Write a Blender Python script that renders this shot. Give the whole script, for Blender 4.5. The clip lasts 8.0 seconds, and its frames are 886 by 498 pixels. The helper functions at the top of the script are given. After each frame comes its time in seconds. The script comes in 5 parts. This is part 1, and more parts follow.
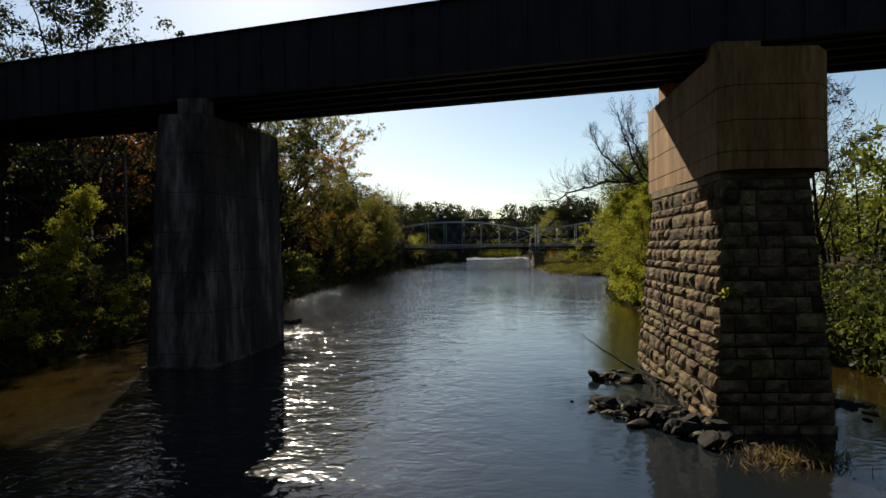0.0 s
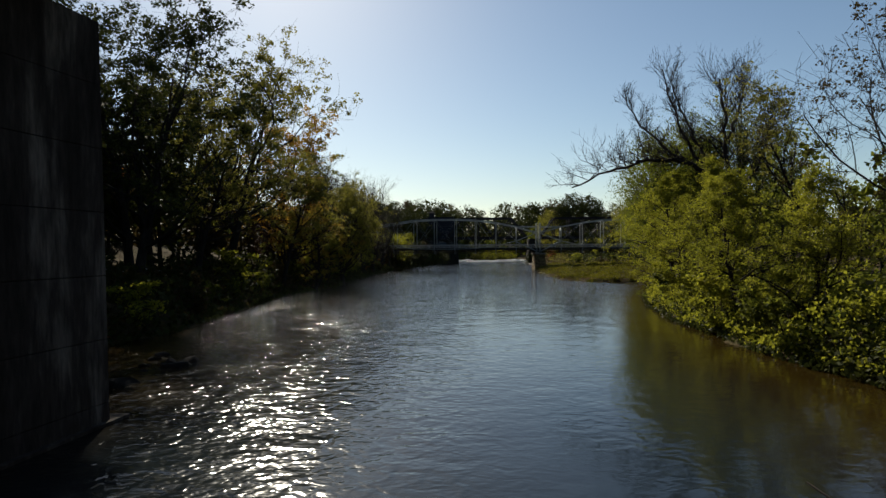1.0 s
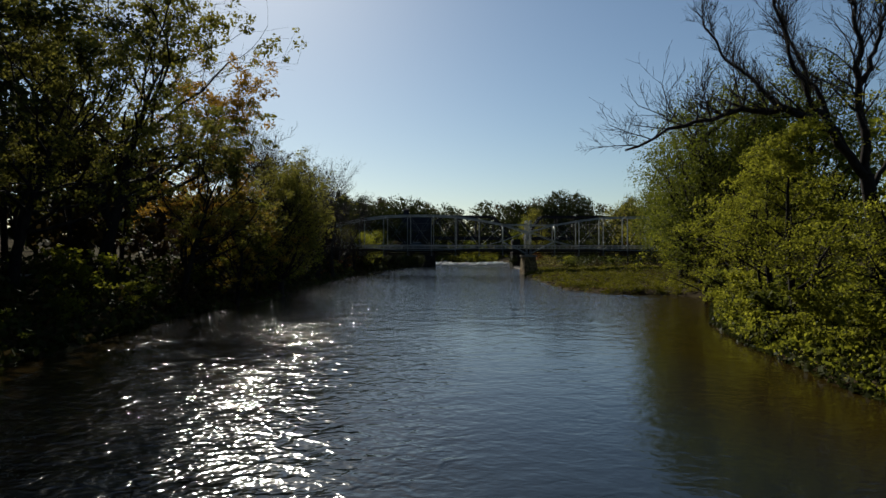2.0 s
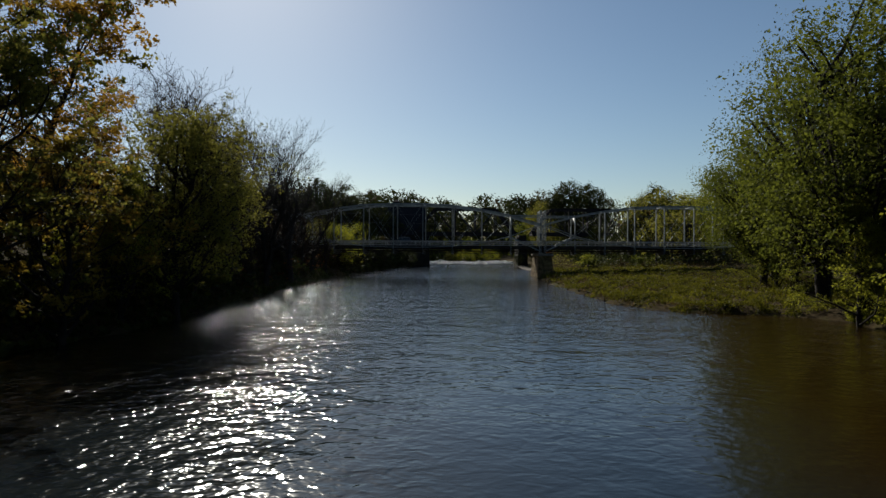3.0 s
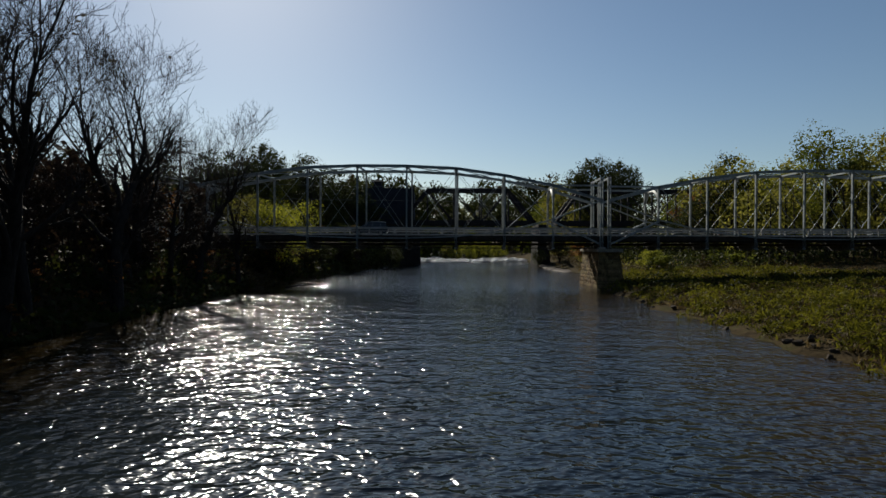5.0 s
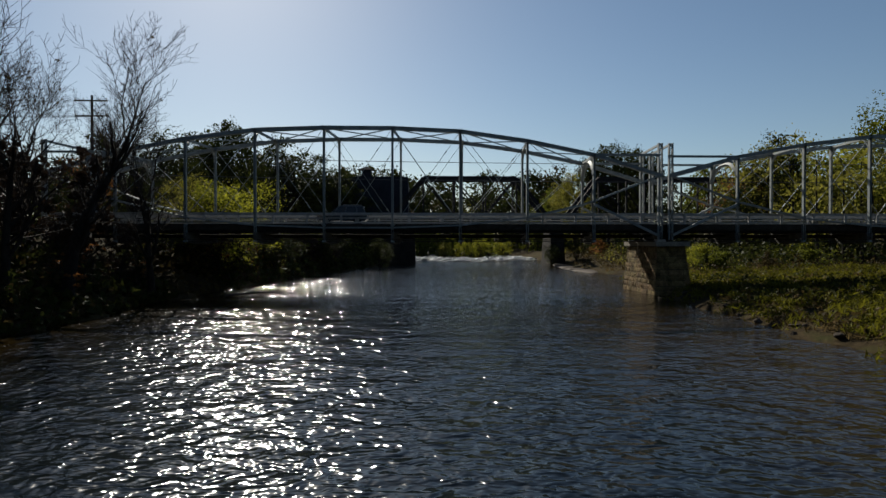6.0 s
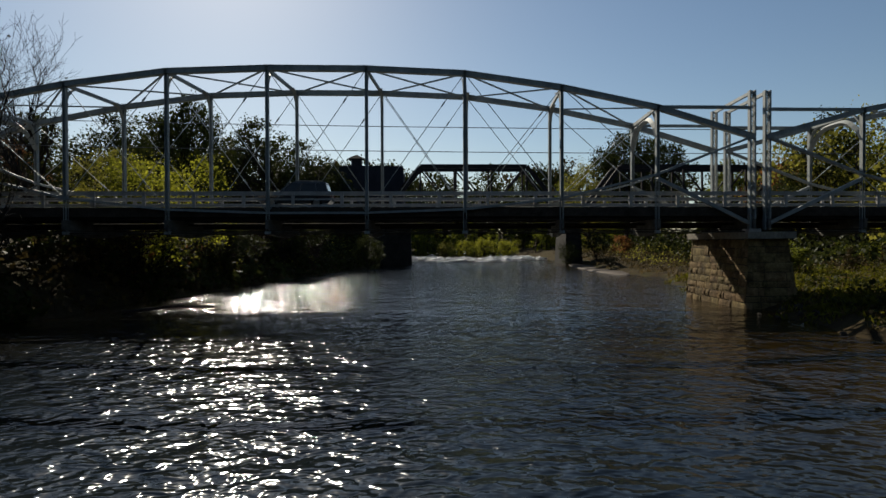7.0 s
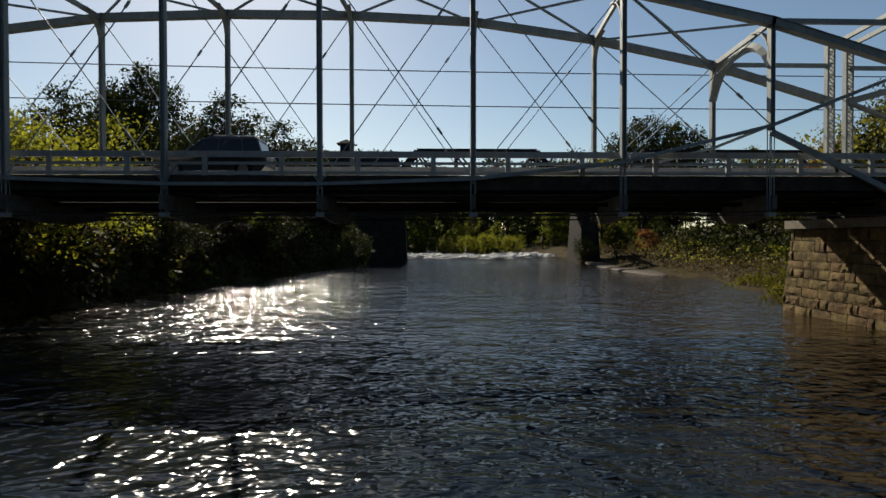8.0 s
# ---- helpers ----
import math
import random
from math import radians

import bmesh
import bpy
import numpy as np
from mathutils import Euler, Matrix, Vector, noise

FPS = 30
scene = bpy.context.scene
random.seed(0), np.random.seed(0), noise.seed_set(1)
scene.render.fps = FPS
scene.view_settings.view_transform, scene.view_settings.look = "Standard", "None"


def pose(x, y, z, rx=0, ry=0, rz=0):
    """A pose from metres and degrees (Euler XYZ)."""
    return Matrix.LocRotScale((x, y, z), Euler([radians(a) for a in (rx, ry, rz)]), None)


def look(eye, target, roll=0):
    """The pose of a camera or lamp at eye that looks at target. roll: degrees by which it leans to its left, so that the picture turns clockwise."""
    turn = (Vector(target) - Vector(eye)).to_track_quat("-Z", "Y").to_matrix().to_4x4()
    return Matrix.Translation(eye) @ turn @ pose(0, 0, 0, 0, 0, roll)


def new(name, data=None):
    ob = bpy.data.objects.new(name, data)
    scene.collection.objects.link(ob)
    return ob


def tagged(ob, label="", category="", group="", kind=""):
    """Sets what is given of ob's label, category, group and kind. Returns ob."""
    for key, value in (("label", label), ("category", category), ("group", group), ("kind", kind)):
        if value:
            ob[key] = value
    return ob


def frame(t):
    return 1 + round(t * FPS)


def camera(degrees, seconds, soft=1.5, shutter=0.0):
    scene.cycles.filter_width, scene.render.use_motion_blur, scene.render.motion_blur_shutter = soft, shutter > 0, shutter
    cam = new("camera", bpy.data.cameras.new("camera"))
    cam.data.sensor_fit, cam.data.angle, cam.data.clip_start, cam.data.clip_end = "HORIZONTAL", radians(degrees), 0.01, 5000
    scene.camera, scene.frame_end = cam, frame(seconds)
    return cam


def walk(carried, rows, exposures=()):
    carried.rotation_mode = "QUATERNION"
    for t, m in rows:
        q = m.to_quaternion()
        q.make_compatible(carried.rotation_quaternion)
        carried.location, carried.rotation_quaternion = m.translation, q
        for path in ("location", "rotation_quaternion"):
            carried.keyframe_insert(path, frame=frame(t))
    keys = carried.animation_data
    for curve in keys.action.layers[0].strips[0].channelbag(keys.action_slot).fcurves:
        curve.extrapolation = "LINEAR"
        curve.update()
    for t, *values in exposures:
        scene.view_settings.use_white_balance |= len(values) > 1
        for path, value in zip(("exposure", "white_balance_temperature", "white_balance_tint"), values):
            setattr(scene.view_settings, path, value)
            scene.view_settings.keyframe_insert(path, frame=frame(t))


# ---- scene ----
cam = camera(72.0, 8.0)
PATH = [
    (0, (2.227, -3.337, 6.982), (2.158, -1.338, 6.974), -0.7),
    (0.5, (2.111, 7.326, 6.673), (2.040, 9.325, 6.665), -0.65),
    (0.8, (1.976, 14.230, 6.595), (1.926, 16.229, 6.597), -0.5),
    (1, (1.862, 19.088, 6.576), (1.821, 21.088, 6.574), -0.4),
    (1.5, (1.619, 31.876, 6.565), (1.633, 33.876, 6.567), -0.1),
    (1.7, (1.597, 37.214, 6.546), (1.624, 39.214, 6.549), 0),
    (2.8, (2.672, 70.535, 6.264), (2.718, 72.534, 6.259), 0.25),
    (3, (2.840, 76.338, 6.240), (2.888, 78.337, 6.235), 0.25),
    (3.5, (2.993, 90.204, 6.155), (3.043, 92.203, 6.150), 0.25),
    (3.7, (3.056, 95.646, 6.129), (3.109, 97.645, 6.123), 0.25),
    (4, (3.156, 103.597, 6.071), (3.214, 105.596, 6.062), 0.25),
    (4.5, (3.356, 116.197, 5.926), (3.419, 118.196, 5.911), 0.25),
    (4.7, (3.454, 120.954, 5.869), (3.521, 122.953, 5.850), 0.22),
    (5.8, (3.922, 145.117, 5.017), (3.998, 147.115, 4.996), 0.05),
    (6, (4.084, 149.143, 4.936), (4.163, 151.142, 4.914), -0),
    (6.5, (4.631, 158.525, 4.629), (4.710, 160.523, 4.607), -0),
    (7, (5.022, 166.446, 4.351), (5.097, 168.444, 4.331), -0.2),
    (7.5, (5.301, 173.381, 4.117), (5.379, 175.380, 4.098), -0.2),
    (8, (5.734, 180.383, 4.010), (5.808, 182.382, 3.979), -0.1),
]
walk(cam, [(t, look(eye, target, roll)) for t, eye, target, roll in PATH],
     exposures=[(0.0, 1.0, 6650, 7), (0.6, 0.95, 6700, 7), (1.3, 0.48, 6200, 4), (4.0, 0.29, 6050, 5.5), (6.5, 0.34, 6200, 6), (8.0, 0.6, 6500, 6)])

# ---- world and sun ----
SUN_EL, SUN_AZ = radians(31.0), radians(-17.4)      # azimuth from +y towards +x
sun_dir = Vector((math.sin(SUN_AZ) * math.cos(SUN_EL), math.cos(SUN_AZ) * math.cos(SUN_EL), math.sin(SUN_EL)))
world = bpy.data.worlds.new("sky")
scene.world = world
world.use_nodes = True
wn = world.node_tree.nodes
wl = world.node_tree.links
sky = wn.new("ShaderNodeTexSky")
sky.sky_type = "NISHITA"
sky.sun_disc = False
sky.sun_elevation = SUN_EL
sky.sun_rotation = SUN_AZ
sky.air_density = 1.0
sky.dust_density = 0.4
sky.ozone_density = 1.5
wl.new(sky.outputs[0], wn["Background"].inputs[0])
wn["Background"].inputs[1].default_value = 0.053
sun_lamp = bpy.data.lights.new("sun", "SUN")
sun_lamp.energy = 5.0
sun_lamp.angle = radians(0.53)
sun_lamp.color = (1.0, 0.89, 0.74)
sun = new("sun", sun_lamp)
sun.matrix_world = look(sun_dir * 300, (0, 0, 0))


# ---- materials ----
def material(name, colours, scale=1.0, rough=0.8, metal=0.0, bump=0.3, bump_scale=20.0, stain=0.35, spec=0.12,
             random_object=0.0, random_island=0.0, stretch=(1, 1, 1), bump_distance=0.02):
    """Noise-mixed colours at two scales with bump; optional spread per object or per island."""
    m = bpy.data.materials.new(name)
    m.use_nodes = True
    n, l = m.node_tree.nodes, m.node_tree.links
    b = n["Principled BSDF"]
    co = n.new("ShaderNodeTexCoord")
    mp = n.new("ShaderNodeMapping")
    mp.inputs["Scale"].default_value = stretch
    geo = n.new("ShaderNodeNewGeometry")
    l.new(geo.outputs["Position"], mp.inputs["Vector"])
    big = n.new("ShaderNodeTexNoise")
    big.inputs["Scale"].default_value = scale
    big.inputs["Detail"].default_value = 5
    big.inputs["Roughness"].default_value = 0.62
    l.new(mp.outputs[0], big.inputs["Vector"])
    ramp = n.new("ShaderNodeValToRGB")
    els = ramp.color_ramp.elements
    while len(els) < len(colours):
        els.new(0.5)
    for i, c in enumerate(colours):
        els[i].position = 0.3 + 0.4 * i / max(1, len(colours) - 1)
        els[i].color = (*c, 1)
    l.new(big.outputs["Fac"], ramp.inputs[0])
    fine = n.new("ShaderNodeTexNoise")
    fine.inputs["Scale"].default_value = bump_scale
    fine.inputs["Detail"].default_value = 6
    fine.inputs["Roughness"].default_value = 0.7
    l.new(mp.outputs[0], fine.inputs["Vector"])
    mr = n.new("ShaderNodeMapRange")
    mr.inputs["From Min"].default_value, mr.inputs["From Max"].default_value = 0.3, 0.7
    mr.inputs["To Min"].default_value, mr.inputs["To Max"].default_value = 1.0 - stain, 1.0 + stain
    l.new(fine.outputs["Fac"], mr.inputs["Value"])
    mul = n.new("ShaderNodeVectorMath")
    mul.operation = "SCALE"
    l.new(ramp.outputs[0], mul.inputs[0])
    l.new(mr.outputs[0], mul.inputs["Scale"])
    colour = mul.outputs[0]
    if random_object or random_island:
        hs = n.new("ShaderNodeHueSaturation")
        src = n.new("ShaderNodeObjectInfo").outputs["Random"] if random_object else geo.outputs["Random Per Island"]
        spread = random_object or random_island
        r1 = n.new("ShaderNodeMapRange")
        r1.inputs["To Min"].default_value, r1.inputs["To Max"].default_value = 1 - spread, 1 + spread
        l.new(src, r1.inputs["Value"])
        l.new(r1.outputs[0], hs.inputs["Value"])
        wob = n.new("ShaderNodeMath")
        wob.operation = "MULTIPLY"
        wob.inputs[1].default_value = 7.31
        l.new(src, wob.inputs[0])
        fr = n.new("ShaderNodeMath")
        fr.operation = "FRACT"
        l.new(wob.outputs[0], fr.inputs[0])
        r2 = n.new("ShaderNodeMapRange")
        r2.inputs["To Min"].default_value, r2.inputs["To Max"].default_value = 0.5 - 0.06 * spread, 0.5 + 0.06 * spread
        l.new(fr.outputs[0], r2.inputs["Value"])
        l.new(r2.outputs[0], hs.inputs["Hue"])
        l.new(colour, hs.inputs["Color"])
        colour = hs.outputs[0]
    l.new(colour, b.inputs["Base Color"])
    b.inputs["Roughness"].default_value = rough
    b.inputs["Metallic"].default_value = metal
    b.inputs["Specular IOR Level"].default_value = spec
    if bump:
        bm_ = n.new("ShaderNodeBump")
        bm_.inputs["Strength"].default_value = bump
        bm_.inputs["Distance"].default_value = bump_distance
        l.new(fine.outputs["Fac"], bm_.inputs["Height"])
        l.new(bm_.outputs[0], b.inputs["Normal"])
    return m


def leaf_material(name, dark, light, through_light):
    """Leaf: diffuse and gloss mixed with light passing through; colour spread leaf by leaf."""
    m = bpy.data.materials.new(name)
    m.use_nodes = True
    n, l = m.node_tree.nodes, m.node_tree.links
    b = n["Principled BSDF"]
    geo = n.new("ShaderNodeNewGeometry")
    ramp = n.new("ShaderNodeValToRGB")
    ramp.color_ramp.elements[0].color = (*dark, 1)
    ramp.color_ramp.elements[1].color = (*light, 1)
    patch = n.new("ShaderNodeTexNoise")
    patch.inputs["Scale"].default_value = 0.35
    patch.inputs["Detail"].default_value = 2
    l.new(geo.outputs["Position"], patch.inputs["Vector"])
    add = n.new("ShaderNodeMath")
    add.operation = "MULTIPLY_ADD"
    add.inputs[1].default_value = 0.55
    l.new(geo.outputs["Random Per Island"], add.inputs[0])
    sub = n.new("ShaderNodeMath")
    sub.operation = "MULTIPLY_ADD"
    sub.inputs[1].default_value, sub.inputs[2].default_value = 1.6, -0.55
    l.new(patch.outputs["Fac"], sub.inputs[0])
    l.new(sub.outputs[0], add.inputs[2])
    l.new(add.outputs[0], ramp.inputs[0])
    l.new(ramp.outputs[0], b.inputs["Base Color"])
    b.inputs["Roughness"].default_value = 0.65
    b.inputs["Specular IOR Level"].default_value = 0.06
    tr = n.new("ShaderNodeBsdfTranslucent")
    l.new(ramp.outputs[0], tr.inputs["Color"])
    mix = n.new("ShaderNodeMixShader")
    mix.inputs[0].default_value = through_light
    l.new(b.outputs[0], mix.inputs[1])
    l.new(tr.outputs[0], mix.inputs[2])
    l.new(mix.outputs[0], n["Material Output"].inputs["Surface"])
    return m


def water_material():
    m = bpy.data.materials.new("river_water")
    m.use_nodes = True
    n, l = m.node_tree.nodes, m.node_tree.links
    b = n["Principled BSDF"]
    b.inputs["Base Color"].default_value = (0.014, 0.011, 0.005, 1)
    b.inputs["Roughness"].default_value = 0.085
    b.inputs["IOR"].default_value = 1.38
    geo = n.new("ShaderNodeNewGeometry")
    mp = n.new("ShaderNodeMapping")
    mp.inputs["Scale"].default_value = (0.95, 1.2, 1)
    mp.inputs["Rotation"].default_value = (0, 0, 0.2)
    l.new(geo.outputs["Position"], mp.inputs["Vector"])
    heights = []
    for scale, detail, weight in ((0.35, 0, 0.36), (1.3, 1, 0.3), (3.8, 0, 0.07)):
        t = n.new("ShaderNodeTexNoise")
        t.inputs["Scale"].default_value = scale
        t.inputs["Detail"].default_value = detail
        t.inputs["Distortion"].default_value = 0.6
        l.new(mp.outputs[0], t.inputs["Vector"])
        w = n.new("ShaderNodeMath")
        w.operation = "MULTIPLY"
        w.inputs[1].default_value = weight
        l.new(t.outputs["Fac"], w.inputs[0])
        heights.append(w)
    s = heights[0]
    for h in heights[1:]:
        a = n.new("ShaderNodeMath")
        l.new(s.outputs[0], a.inputs[0])
        l.new(h.outputs[0], a.inputs[1])
        s = a
    # calm and rougher patches
    calm = n.new("ShaderNodeTexNoise")
    calm.inputs["Scale"].default_value = 0.06
    calm.inputs["Detail"].default_value = 3
    l.new(geo.outputs["Position"], calm.inputs["Vector"])
    cr = n.new("ShaderNodeMapRange")
    cr.inputs["From Min"].default_value, cr.inputs["From Max"].default_value = 0.35, 0.65
    cr.inputs["To Min"].default_value, cr.inputs["To Max"].default_value = 0.85, 1.2
    l.new(calm.outputs["Fac"], cr.inputs["Value"])
    # slack water along the right shore, stilling most before the gravel bar
    sep = n.new("ShaderNodeSeparateXYZ")
    l.new(geo.outputs["Position"], sep.inputs[0])
    across = n.new("ShaderNodeMapRange")
    across.inputs["From Min"].default_value, across.inputs["From Max"].default_value = -6.0, 4.0
    l.new(sep.outputs["X"], across.inputs["Value"])
    along = n.new("ShaderNodeMapRange")
    along.inputs["From Min"].default_value, along.inputs["From Max"].default_value = 95.0, 140.0
    along.inputs["To Min"].default_value, along.inputs["To Max"].default_value = -0.84, 0.05
    l.new(sep.outputs["Y"], along.inputs["Value"])
    upper = n.new("ShaderNodeMapRange")
    upper.inputs["From Min"].default_value, upper.inputs["From Max"].default_value = 168.0, 205.0
    upper.inputs["To Max"].default_value = -0.25
    l.new(sep.outputs["Y"], upper.inputs["Value"])
    still = n.new("ShaderNodeMath")
    l.new(along.outputs[0], still.inputs[0])
    l.new(upper.outputs[0], still.inputs[1])
    slack = n.new("ShaderNodeMath")
    slack.operation = "MULTIPLY_ADD"
    slack.inputs[2].default_value = 1.0
    l.new(across.outputs[0], slack.inputs[0])
    l.new(still.outputs[0], slack.inputs[1])
    # livelier water above the road bridge, most along the left shore
    reach = n.new("ShaderNodeMapRange")
    reach.inputs["From Min"].default_value, reach.inputs["From Max"].default_value = 195.0, 230.0
    l.new(sep.outputs["Y"], reach.inputs["Value"])
    bias = n.new("ShaderNodeMath")
    bias.operation = "MULTIPLY_ADD"
    bias.inputs[1].default_value, bias.inputs[2].default_value = -0.1, 0.35
    l.new(across.outputs[0], bias.inputs[0])
    lift = n.new("ShaderNodeMath")
    lift.operation = "MULTIPLY_ADD"
    lift.inputs[2].default_value = 1.0
    l.new(reach.outputs[0], lift.inputs[0])
    l.new(bias.outputs[0], lift.inputs[1])
    eased = n.new("ShaderNodeMath")
    eased.operation = "MULTIPLY"
    l.new(cr.outputs[0], eased.inputs[0])
    l.new(lift.outputs[0], eased.inputs[1])
    # sheltered, smoother water under the railway bridge
    lee = n.new("ShaderNodeMapRange")
    lee.inputs["From Min"].default_value, lee.inputs["From Max"].default_value = 25.0, 80.0
    lee.inputs["To Min"].default_value, lee.inputs["To Max"].default_value = 0.5, 1.0
    l.new(sep.outputs["Y"], lee.inputs["Value"])
    sheltered = n.new("ShaderNodeMath")
    sheltered.operation = "MULTIPLY"
    l.new(eased.outputs[0], sheltered.inputs[0])
    l.new(lee.outputs[0], sheltered.inputs[1])
    both = n.new("ShaderNodeMath")
    both.operation = "MULTIPLY"
    l.new(sheltered.outputs[0], both.inputs[0])
    l.new(slack.outputs[0], both.inputs[1])
    # the brown bed of both shores' shallows, spread inward to tint the trees' reflection
    mid = n.new("ShaderNodeMath")
    mid.operation = "SUBTRACT"
    mid.inputs[1].default_value = 1.0
    l.new(sep.outputs["X"], mid.inputs[0])
    off = n.new("ShaderNodeMath")
    off.operation = "ABSOLUTE"
    l.new(mid.outputs[0], off.inputs[0])
    ragged = n.new("ShaderNodeMath")
    ragged.operation = "MULTIPLY_ADD"
    ragged.inputs[1].default_value = 9.0
    l.new(calm.outputs["Fac"], ragged.inputs[0])
    l.new(off.outputs[0], ragged.inputs[2])
    shallow = n.new("ShaderNodeMapRange")
    shallow.inputs["From Min"].default_value, shallow.inputs["From Max"].default_value = 13.5, 22.0
    l.new(ragged.outputs[0], shallow.inputs["Value"])
    tint = n.new("ShaderNodeMix")
    tint.data_type = "RGBA"
    tint.inputs["A"].default_value = (0.0075, 0.0105, 0.0125, 1)
    tint.inputs["B"].default_value = (0.019, 0.0115, 0.0025, 1)
    l.new(shallow.outputs[0], tint.inputs["Factor"])
    l.new(tint.outputs["Result"], b.inputs["Base Color"])
    bp = n.new("ShaderNodeBump")
    bp.inputs["Distance"].default_value = 0.56
    l.new(both.outputs[0], bp.inputs["Strength"])
    l.new(s.outputs[0], bp.inputs["Height"])
    l.new(bp.outputs[0], b.inputs["Normal"])
    return m


